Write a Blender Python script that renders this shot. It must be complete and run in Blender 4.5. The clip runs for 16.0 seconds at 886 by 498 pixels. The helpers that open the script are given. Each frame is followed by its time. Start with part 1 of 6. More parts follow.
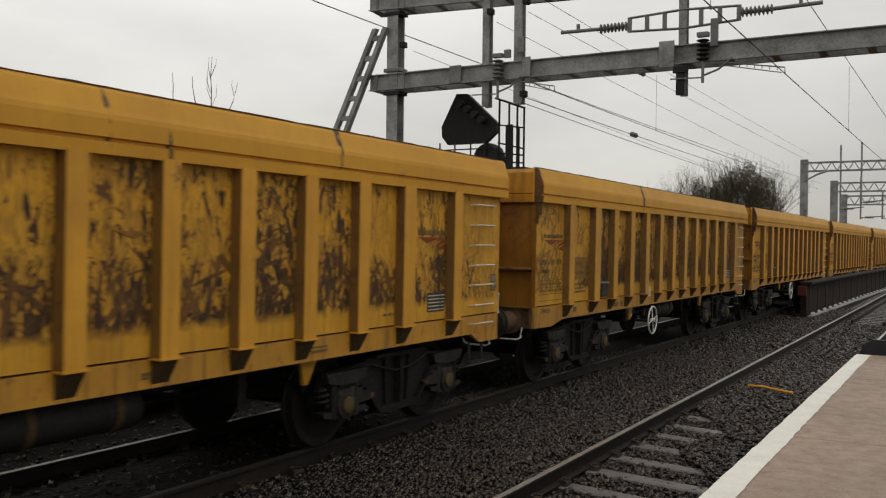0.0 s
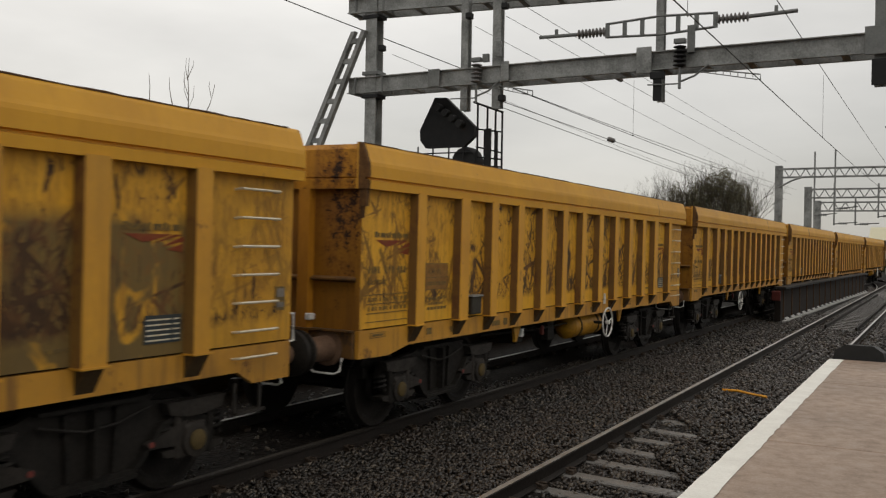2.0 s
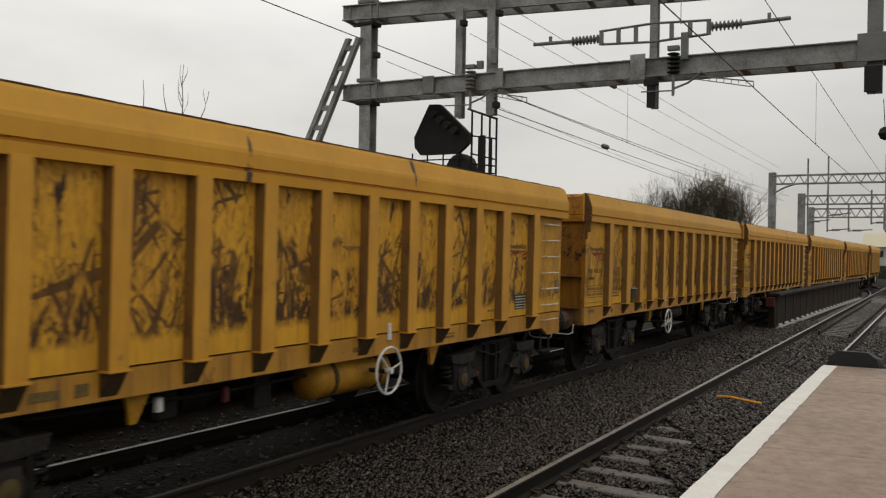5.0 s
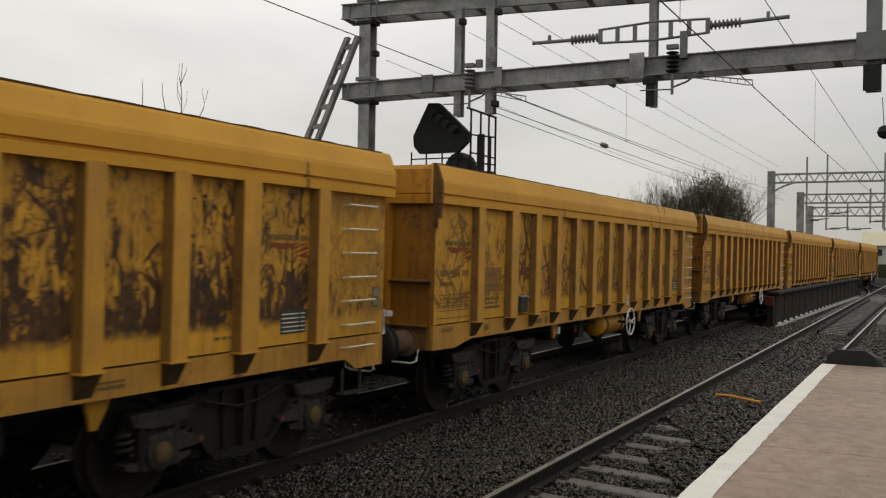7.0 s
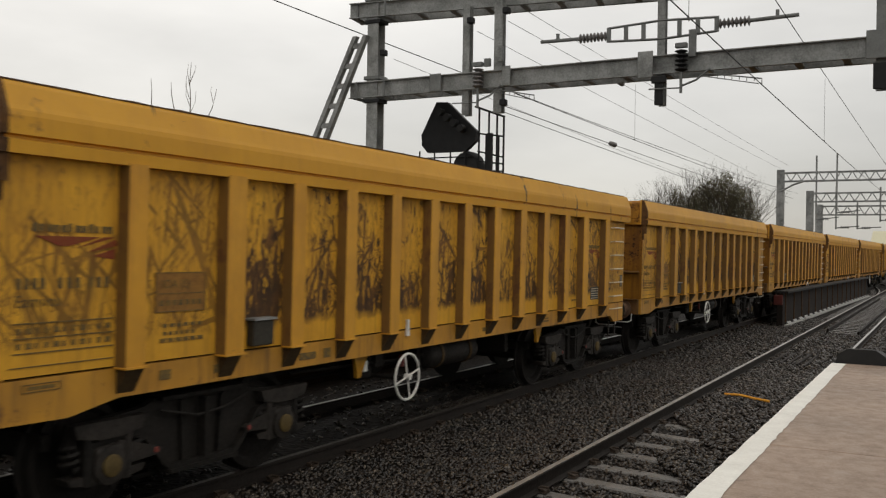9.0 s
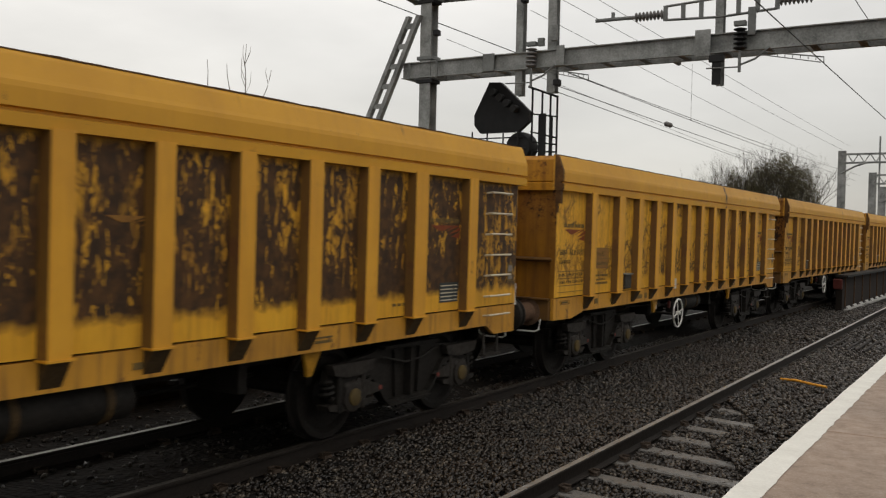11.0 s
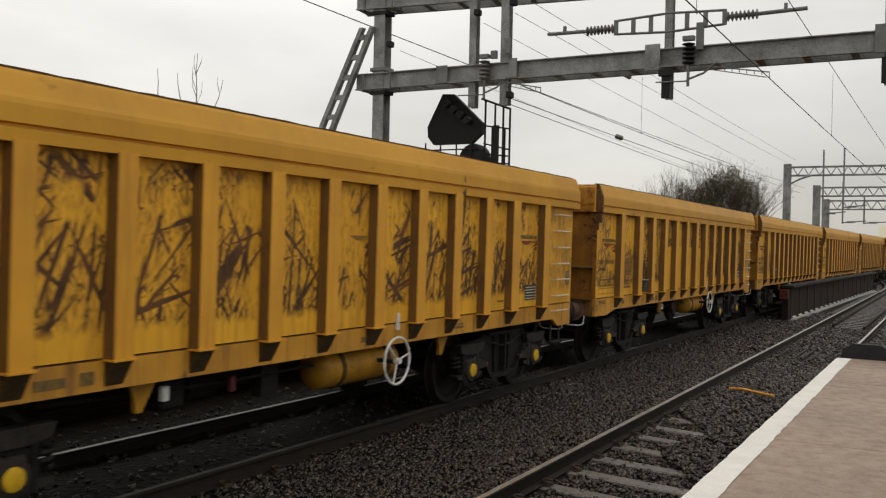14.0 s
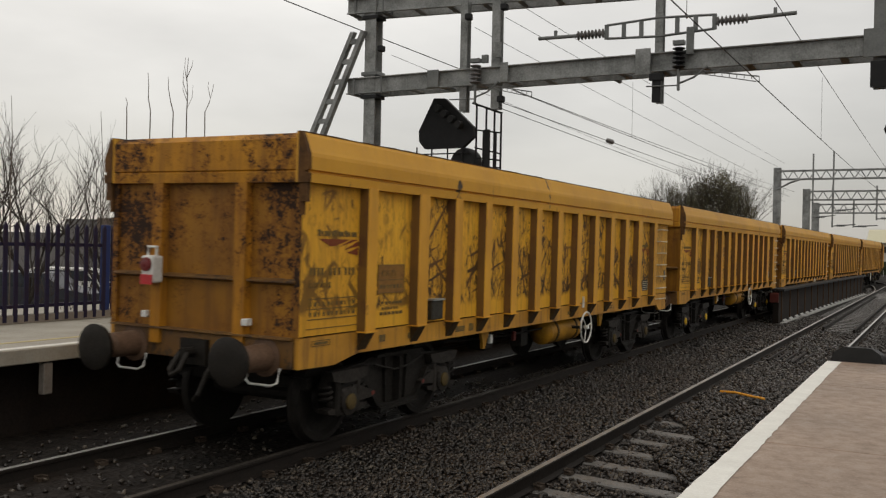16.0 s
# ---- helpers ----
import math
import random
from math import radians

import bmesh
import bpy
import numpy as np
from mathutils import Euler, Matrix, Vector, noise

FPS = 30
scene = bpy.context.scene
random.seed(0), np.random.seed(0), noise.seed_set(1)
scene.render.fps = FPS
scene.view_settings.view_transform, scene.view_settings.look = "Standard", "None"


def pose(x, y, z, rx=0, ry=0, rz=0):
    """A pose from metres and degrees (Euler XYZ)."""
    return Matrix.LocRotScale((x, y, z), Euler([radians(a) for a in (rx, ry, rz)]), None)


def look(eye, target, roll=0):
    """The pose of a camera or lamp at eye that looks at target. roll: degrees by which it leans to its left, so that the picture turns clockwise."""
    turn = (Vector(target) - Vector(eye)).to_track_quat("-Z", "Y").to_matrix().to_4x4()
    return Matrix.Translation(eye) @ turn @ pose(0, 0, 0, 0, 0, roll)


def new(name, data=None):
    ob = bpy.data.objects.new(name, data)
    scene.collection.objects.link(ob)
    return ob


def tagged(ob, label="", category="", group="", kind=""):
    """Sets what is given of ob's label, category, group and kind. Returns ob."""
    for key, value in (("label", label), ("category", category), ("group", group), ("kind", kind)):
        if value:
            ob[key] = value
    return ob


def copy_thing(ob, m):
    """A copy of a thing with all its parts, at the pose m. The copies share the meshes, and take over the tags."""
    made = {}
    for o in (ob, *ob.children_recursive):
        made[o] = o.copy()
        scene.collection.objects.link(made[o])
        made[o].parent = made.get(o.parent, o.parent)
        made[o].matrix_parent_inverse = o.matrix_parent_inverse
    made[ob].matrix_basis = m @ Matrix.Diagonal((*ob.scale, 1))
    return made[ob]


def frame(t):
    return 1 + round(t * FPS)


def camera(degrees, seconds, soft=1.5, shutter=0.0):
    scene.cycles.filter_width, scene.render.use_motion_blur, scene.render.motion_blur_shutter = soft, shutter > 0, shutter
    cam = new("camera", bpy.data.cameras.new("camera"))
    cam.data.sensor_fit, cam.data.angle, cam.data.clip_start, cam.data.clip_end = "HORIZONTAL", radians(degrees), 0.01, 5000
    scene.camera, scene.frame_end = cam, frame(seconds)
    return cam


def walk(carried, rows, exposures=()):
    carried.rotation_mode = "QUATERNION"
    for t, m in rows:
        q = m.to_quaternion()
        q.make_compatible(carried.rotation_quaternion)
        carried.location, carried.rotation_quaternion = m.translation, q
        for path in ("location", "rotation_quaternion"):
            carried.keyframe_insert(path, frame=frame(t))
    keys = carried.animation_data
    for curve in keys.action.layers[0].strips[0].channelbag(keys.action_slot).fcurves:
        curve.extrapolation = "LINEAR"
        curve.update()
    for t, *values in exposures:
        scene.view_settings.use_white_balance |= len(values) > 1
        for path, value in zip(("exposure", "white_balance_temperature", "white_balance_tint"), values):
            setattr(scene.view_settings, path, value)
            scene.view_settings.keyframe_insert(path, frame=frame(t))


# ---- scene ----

# ---------------------------------------------------------------- camera
EYE = (0.0, 0.0, 2.124)
VIEW = ((0.0, 29.998, -0.378, -0.653), (0.5, 29.920, -0.275, -0.732), (1.0, 29.602, -0.177, -0.747), (1.5, 29.134, -0.165, -0.850), (2.0, 28.600, -0.136, -0.974),
        (2.5, 28.336, -0.104, -1.082), (3.0, 28.234, -0.107, -1.213), (3.5, 28.183, -0.011, -1.167), (4.0, 28.400, 0.103, -0.935), (6.5, 27.984, 0.494, -0.948),
        (7.0, 28.191, 0.206, -0.929), (7.5, 28.406, 0.150, -0.915), (8.0, 28.555, 0.278, -0.926), (10.5, 30.047, -0.730, -1.060), (11.0, 31.955, -1.121, -1.250),
        (11.5, 32.234, -0.988, -1.424), (12.0, 31.194, -0.687, -1.556), (12.5, 30.240, -0.569, -1.565), (13.0, 29.680, -0.681, -1.321), (13.5, 29.130, -0.457, -1.093),
        (14.0, 29.042, -0.355, -1.267), (14.5, 29.139, -0.398, -1.487), (15.0, 29.013, -0.345, -1.539), (15.5, 28.657, -0.254, -1.463), (16.0, 28.504, -0.088, -1.175))
cam = camera(51.61, 16.0, soft=1.25, shutter=0.11)
walk(cam, [(t, pose(*EYE, 90 + pitch, roll, yaw)) for t, yaw, pitch, roll in VIEW], exposures=((0.0, -0.05, 6900, 10), (4.0, -0.05, 6900, 10), (6.5, -0.07, 6900, 10), (8.0, 0.0, 6900, 10), (11.5, 0.05, 6900, 10), (12.0, 0.17, 6900, 10), (12.5, 0.18, 6900, 10), (13.0, 0.04, 6900, 10), (13.5, 0.06, 6900, 10), (14.5, 0.12, 6900, 10), (15.0, 0.10, 6900, 10), (15.5, -0.08, 6900, 10), (16.0, -0.05, 6900, 10)))

# ---------------------------------------------------------------- sky and sun
world = bpy.data.worlds.new("overcast_sky")
scene.world = world
world.use_nodes = True
wn, wl = world.node_tree.nodes, world.node_tree.links
wn.clear()
w_out, w_bg, w_bg2, w_add = wn.new("ShaderNodeOutputWorld"), wn.new("ShaderNodeBackground"), wn.new("ShaderNodeBackground"), wn.new("ShaderNodeAddShader")
sky = wn.new("ShaderNodeTexSky")
sky.sky_type, sky.sun_disc, sky.sun_elevation, sky.sun_rotation = "NISHITA", False, radians(38), radians(-60)
wl.new(sky.outputs[0], w_bg.inputs[0])
w_bg.inputs[1].default_value = 0.012
# cloud deck: brighter towards the zenith, with soft banks
w_tc, w_sep, w_ramp = wn.new("ShaderNodeTexCoord"), wn.new("ShaderNodeSeparateXYZ"), wn.new("ShaderNodeValToRGB")
wl.new(w_tc.outputs["Generated"], w_sep.inputs[0])
wl.new(w_sep.outputs["Z"], w_ramp.inputs[0])
w_ramp.color_ramp.elements[0].position, w_ramp.color_ramp.elements[0].color = 0.0, (0.56, 0.56, 0.555, 1)
w_ramp.color_ramp.elements[1].position, w_ramp.color_ramp.elements[1].color = 1.0, (1.12, 1.13, 1.125, 1)
mid = w_ramp.color_ramp.elements.new(0.28)
mid.color = (0.89, 0.893, 0.888, 1)
w_map, w_noise, w_mr, w_mul = wn.new("ShaderNodeMapping"), wn.new("ShaderNodeTexNoise"), wn.new("ShaderNodeMapRange"), wn.new("ShaderNodeMixRGB")
w_map.inputs["Scale"].default_value = (1.6, 1.6, 5.0)
w_noise.inputs["Scale"].default_value, w_noise.inputs["Detail"].default_value = 1.7, 5
wl.new(w_tc.outputs["Generated"], w_map.inputs[0])
wl.new(w_map.outputs[0], w_noise.inputs[0])
wl.new(w_noise.outputs[0], w_mr.inputs[0])
w_mr.inputs[1].default_value, w_mr.inputs[2].default_value, w_mr.inputs[3].default_value, w_mr.inputs[4].default_value = 0.3, 0.7, 0.84, 1.12
w_mul.blend_type = "MULTIPLY"
w_mul.inputs[0].default_value = 1.0
wl.new(w_ramp.outputs[0], w_mul.inputs[1])
wl.new(w_mr.outputs[0], w_mul.inputs[2])
# the deck thins towards the west
w_west, w_mul2 = wn.new("ShaderNodeMapRange"), wn.new("ShaderNodeMixRGB")
w_west.inputs[1].default_value, w_west.inputs[2].default_value, w_west.inputs[3].default_value, w_west.inputs[4].default_value = -0.8, 0.1, 1.03, 0.88
wl.new(w_sep.outputs["X"], w_west.inputs[0])
w_mul2.blend_type = "MULTIPLY"
w_mul2.inputs[0].default_value = 1.0
wl.new(w_mul.outputs[0], w_mul2.inputs[1])
wl.new(w_west.outputs[0], w_mul2.inputs[2])
wl.new(w_mul2.outputs[0], w_bg2.inputs[0])
w_bg2.inputs[1].default_value = 0.9
wl.new(w_bg.outputs[0], w_add.inputs[0])
wl.new(w_bg2.outputs[0], w_add.inputs[1])
wl.new(w_add.outputs[0], w_out.inputs[0])
sun = new("sun", bpy.data.lights.new("sun", "SUN"))
sun.data.energy, sun.data.angle, sun.data.color = 0.3, radians(25), (1.0, 0.97, 0.92)
sun.matrix_world = look((20, -12, 26), (0, 0, 0))


# ---------------------------------------------------------------- materials
def shader(name):
    m = bpy.data.materials.new(name)
    m.use_nodes = True
    nt = m.node_tree
    return m, nt.nodes, nt.links, nt.nodes["Principled BSDF"]


def coords(n, l, scale=(1, 1, 1), random_shift=True, lean=0.0):
    tc, mp = n.new("ShaderNodeTexCoord"), n.new("ShaderNodeMapping")
    mp.inputs["Scale"].default_value = scale
    if lean:
        tilt = n.new("ShaderNodeMapping")
        tilt.inputs["Rotation"].default_value = (radians(lean), 0, 0)
        l.new(tc.outputs["Object"], tilt.inputs[0])
        l.new(tilt.outputs[0], mp.inputs[0])
    else:
        l.new(tc.outputs["Object"], mp.inputs[0])
    if random_shift:
        oi, mu, cb = n.new("ShaderNodeObjectInfo"), n.new("ShaderNodeMath"), n.new("ShaderNodeCombineXYZ")
        mu.operation = "MULTIPLY"
        mu.inputs[1].default_value = 71.0
        l.new(oi.outputs["Random"], mu.inputs[0])
        for k in range(3):
            l.new(mu.outputs[0], cb.inputs[k])
        l.new(cb.outputs[0], mp.inputs[1])
    return mp.outputs[0]


def noise_tex(n, l, vec, scale, detail=4, rough=0.6, distortion=0.0):
    t = n.new("ShaderNodeTexNoise")
    t.inputs["Scale"].default_value, t.inputs["Detail"].default_value = scale, detail
    t.inputs["Roughness"].default_value, t.inputs["Distortion"].default_value = rough, distortion
    l.new(vec, t.inputs["Vector"])
    return t.outputs[0]


def ranged(n, l, value, a, b, c=0.0, d=1.0):
    r = n.new("ShaderNodeMapRange")
    for k, v in enumerate((a, b, c, d)):
        r.inputs[k + 1].default_value = v
    l.new(value, r.inputs[0])
    return r.outputs[0]


def mixed(n, l, fac, a, b):
    m = n.new("ShaderNodeMixRGB")
    for k, v in ((0, fac), (1, a), (2, b)):
        if isinstance(v, (int, float)):
            m.inputs[k].default_value = v
        elif isinstance(v, tuple):
            m.inputs[k].default_value = (*v, 1)
        else:
            l.new(v, m.inputs[k])
    return m.outputs[0]


def maths(n, l, op, a, b=0.0):
    m = n.new("ShaderNodeMath")
    m.operation = op
    for k, v in ((0, a), (1, b)):
        if isinstance(v, (int, float)):
            m.inputs[k].default_value = v
        else:
            l.new(v, m.inputs[k])
    return m.outputs[0]


def bumped(n, l, b, height, strength, distance=0.01):
    bp = n.new("ShaderNodeBump")
    bp.inputs["Strength"].default_value, bp.inputs["Distance"].default_value = strength, distance
    l.new(height, bp.inputs["Height"])
    l.new(bp.outputs[0], b.inputs["Normal"])


def plain(name, base, dark, rough=0.6, metal=0.0, scale=6.0, fine=40.0, bump=0.15, amount=0.7, rough2=None):
    """A surface of two tones: large stains and fine grain."""
    m, n, l, b = shader(name)
    v = coords(n, l)
    big, small = noise_tex(n, l, v, scale, 5, 0.65), noise_tex(n, l, v, fine, 3)
    f = ranged(n, l, maths(n, l, "ADD", maths(n, l, "MULTIPLY", big, 0.7), maths(n, l, "MULTIPLY", small, 0.3)), 0.36, 0.66, 0.0, amount)
    l.new(mixed(n, l, f, base, dark), b.inputs["Base Color"])
    l.new(ranged(n, l, small, 0.3, 0.7, rough - 0.1, rough2 or min(1, rough + 0.12)), b.inputs["Roughness"])
    b.inputs["Metallic"].default_value = metal
    b.inputs["Specular IOR Level"].default_value = 0.5 if rough < 0.5 else 0.22
    bumped(n, l, b, small, bump)
    return m


YELLOW, YELLOW2, RUST = (0.88, 0.455, 0.034), (0.69, 0.330, 0.025), (0.12, 0.048, 0.014)


def grimed(n, l, col, v):
    """A film of brown brake dust over the paint; the object colour's alpha holds how clean the wagon is, 1 clean, 0.5 dirty."""
    oi = n.new("ShaderNodeObjectInfo")
    film = ranged(n, l, oi.outputs["Alpha"], 1.0, 0.5, 0.0, 0.80)
    patch = ranged(n, l, noise_tex(n, l, v, 2.4, 5, 0.7), 0.30, 0.66, 0.35, 1.0)
    return mixed(n, l, maths(n, l, "MULTIPLY", film, patch), col, (0.235, 0.125, 0.026))


def wagon_paint(name, rust, dirt, light=YELLOW, deep=YELLOW2, marks=False, bare=RUST):
    """Worn yellow wagon paint: rust is the share of rust blooms, dirt the strength of the streaks."""
    m, n, l, b = shader(name)
    v = coords(n, l)
    tone = noise_tex(n, l, v, 1.1, 4, 0.6)
    col = mixed(n, l, ranged(n, l, tone, 0.3, 0.7), light, deep)
    streak = noise_tex(n, l, coords(n, l, (5, 5, 0.35)), 2.2, 4, 0.6)
    col = mixed(n, l, ranged(n, l, streak, 0.50, 0.80, 0.0, dirt), col, RUST)
    col = grimed(n, l, col, v)
    if marks:
        spot = ranged(n, l, noise_tex(n, l, coords(n, l, (0.4, 1.5, 0.25)), 2.6, 1, 0.4), 0.740, 0.752)
        spot = maths(n, l, "MULTIPLY", spot, ranged(n, l, noise_tex(n, l, v, 6, 4), 0.40, 0.52))
        col = mixed(n, l, spot, col, (0.05, 0.028, 0.012))
        chips = ranged(n, l, noise_tex(n, l, v, 9, 4, 0.7), 0.70, 0.74)
        col = mixed(n, l, chips, col, RUST)
    if rust:
        bloom = noise_tex(n, l, coords(n, l, (1, 1, 0.6)), 3.4, 6, 0.7)
        fine = noise_tex(n, l, v, 17, 4, 0.7)
        both = maths(n, l, "ADD", maths(n, l, "MULTIPLY", bloom, 0.75), maths(n, l, "MULTIPLY", fine, 0.25))
        col = mixed(n, l, ranged(n, l, both, 0.62 - 0.2 * rust, 0.70 - 0.2 * rust), col, bare)
    l.new(col, b.inputs["Base Color"])
    fine = noise_tex(n, l, v, 60, 3)
    l.new(ranged(n, l, fine, 0.3, 0.7, 0.48, 0.66), b.inputs["Roughness"])
    b.inputs["Specular IOR Level"].default_value = 0.5
    bumped(n, l, b, noise_tex(n, l, v, 7, 4), 0.12, 0.012)
    return m


def panel_paint():
    """Scraped panel paint. The object colour holds what sets a wagon apart: red the wear, green the thin scratches, blue old graffiti, alpha how clean it is, 0 a repainted lower half."""
    m, n, l, b = shader("scraped_yellow_panel")
    v = coords(n, l)
    oi, tc, sp, sc = n.new("ShaderNodeObjectInfo"), n.new("ShaderNodeTexCoord"), n.new("ShaderNodeSeparateXYZ"), n.new("ShaderNodeSeparateColor")
    l.new(tc.outputs["Object"], sp.inputs[0])
    l.new(oi.outputs["Color"], sc.inputs[0])
    z = sp.outputs["Z"]
    tone = noise_tex(n, l, v, 1.3, 4, 0.6)
    col = mixed(n, l, ranged(n, l, tone, 0.3, 0.7), YELLOW, YELLOW2)
    drip = noise_tex(n, l, coords(n, l, (1, 8, 0.45)), 2.2, 4, 0.6)
    col = mixed(n, l, ranged(n, l, drip, 0.48, 0.72, 0.0, 0.45), col, (0.20, 0.095, 0.02))
    col = mixed(n, l, ranged(n, l, oi.outputs["Alpha"], 0.2, 0.3), col, grimed(n, l, col, v))
    # graffiti ghosts
    ghost = ranged(n, l, noise_tex(n, l, coords(n, l, (1, 1.4, 1.0)), 2.3, 3, 0.5, 0.6), 0.34, 0.42, 0.0, 0.9)
    ghost = maths(n, l, "MULTIPLY", maths(n, l, "MULTIPLY", ghost, sc.outputs[2]), ranged(n, l, z, 1.15, 1.0))
    col = mixed(n, l, ghost, col, mixed(n, l, noise_tex(n, l, v, 3.1, 2), (0.115, 0.088, 0.030), (0.060, 0.050, 0.033)))
    # scraped areas
    where = noise_tex(n, l, v, 0.9, 2, 0.5)
    flame = noise_tex(n, l, coords(n, l, (1, 3.0, 0.80)), 4.3, 5, 0.60, 0.8)
    heavy = maths(n, l, "ADD", ranged(n, l, z, 0.22, 0.80, 0.10, -0.01), maths(n, l, "MULTIPLY", sc.outputs[0], 0.27))
    heavy = maths(n, l, "ADD", heavy, 0.045)
    heavy = maths(n, l, "ADD", heavy, ranged(n, l, where, 0.3, 0.7, -0.07, 0.07))
    blots = ranged(n, l, maths(n, l, "ADD", flame, heavy), 0.805, 0.818)
    # a net of branching scrapes that thickens with the wear
    weave = noise_tex(n, l, coords(n, l, (1, 2.5, 0.95)), 3.4, 3, 0.55, 0.9)
    width = ranged(n, l, heavy, 0.16, 0.36, -0.004, 0.046)
    net = ranged(n, l, maths(n, l, "SUBTRACT", width, maths(n, l, "ABSOLUTE", maths(n, l, "SUBTRACT", weave, 0.5))), 0.0, 0.007)
    blots = maths(n, l, "MAXIMUM", blots, net)
    # branch-like scratches: thin long strokes that lean both ways and wander, denser low down
    thin = None
    for lean, scale, size, level in ((20, (1, 7.5, 0.42), 1.9, 0.632), (-27, (1, 7.5, 0.42), 2.0, 0.636), (5, (1, 9.5, 0.45), 1.8, 0.622), (44, (1, 7.0, 0.45), 1.8, 0.650), (-50, (1, 7.0, 0.45), 1.7, 0.655), (74, (1, 7.5, 0.5), 1.7, 0.668)):
        g = noise_tex(n, l, coords(n, l, scale, True, lean), size, 1, 0.4, 0.12)
        a = ranged(n, l, g, level, level + 0.016)
        thin = a if thin is None else maths(n, l, "MAXIMUM", thin, a)
    for lean, scale, size, width in ((14, (1, 2.6, 0.55), 2.6, 0.011), (-19, (1, 2.4, 0.50), 2.9, 0.010), (40, (1, 2.9, 0.60), 2.3, 0.009)):
        curl = noise_tex(n, l, coords(n, l, scale, True, lean), size, 2, 0.5, 0.45)
        thin = maths(n, l, "MAXIMUM", thin, ranged(n, l, maths(n, l, "ABSOLUTE", maths(n, l, "SUBTRACT", curl, 0.5)), width * 0.55, width, 0.95, 0.0))
    # short upright chips under the rim
    chip = ranged(n, l, noise_tex(n, l, coords(n, l, (1, 8.0, 2.4)), 2.6, 3, 0.6, 0.3), 0.640, 0.655)
    chip = maths(n, l, "MULTIPLY", chip, ranged(n, l, z, 0.9, 1.25))
    broken = ranged(n, l, maths(n, l, "ADD", noise_tex(n, l, v, 1.7, 2), ranged(n, l, z, 0.25, 1.1, 0.17, -0.05)), 0.47, 0.51)
    thin = maths(n, l, "MULTIPLY", maths(n, l, "MAXIMUM", maths(n, l, "MULTIPLY", thin, broken), chip), sc.outputs[1])
    brush = noise_tex(n, l, coords(n, l, (1, 3.4, 1.0)), 5.6, 4, 0.62, 1.1)
    brush = ranged(n, l, maths(n, l, "ADD", brush, maths(n, l, "MULTIPLY", sc.outputs[0], 0.08)), 0.54, 0.62, 0.0, 0.42)
    e = maths(n, l, "ADD", z, maths(n, l, "MULTIPLY", noise_tex(n, l, v, 7.0, 3), 0.16))
    band = maths(n, l, "MULTIPLY", ranged(n, l, e, 0.25, 0.34), ranged(n, l, e, 1.62, 1.50))
    clean = maths(n, l, "MAXIMUM", ranged(n, l, oi.outputs["Alpha"], 0.2, 0.3), ranged(n, l, e, 0.98, 1.02))
    mask = maths(n, l, "MULTIPLY", maths(n, l, "MAXIMUM", blots, thin), maths(n, l, "MULTIPLY", band, clean))
    mask = maths(n, l, "MULTIPLY", mask, 0.98)
    col = mixed(n, l, maths(n, l, "MULTIPLY", brush, maths(n, l, "MULTIPLY", band, clean)), col, (0.21, 0.088, 0.016))
    worn = mixed(n, l, ranged(n, l, noise_tex(n, l, v, 9, 3), 0.35, 0.65), (0.024, 0.013, 0.008), (0.080, 0.036, 0.012))
    worn = mixed(n, l, ranged(n, l, sc.outputs[0], 0.75, 0.35, 0.0, 0.6), worn, (0.060, 0.028, 0.011))
    stroke = mixed(n, l, ranged(n, l, noise_tex(n, l, v, 4, 2), 0.40, 0.60), (0.050, 0.023, 0.010), (0.125, 0.052, 0.016))
    worn = mixed(n, l, blots, stroke, worn)
    col = mixed(n, l, mask, col, worn)
    l.new(col, b.inputs["Base Color"])
    fine = noise_tex(n, l, v, 60, 3)
    l.new(ranged(n, l, fine, 0.3, 0.7, 0.50, 0.68), b.inputs["Roughness"])
    b.inputs["Specular IOR Level"].default_value = 0.3
    bumped(n, l, b, maths(n, l, "ADD", noise_tex(n, l, v, 5, 4), maths(n, l, "MULTIPLY", mask, -0.15)), 0.25, 0.015)
    return m


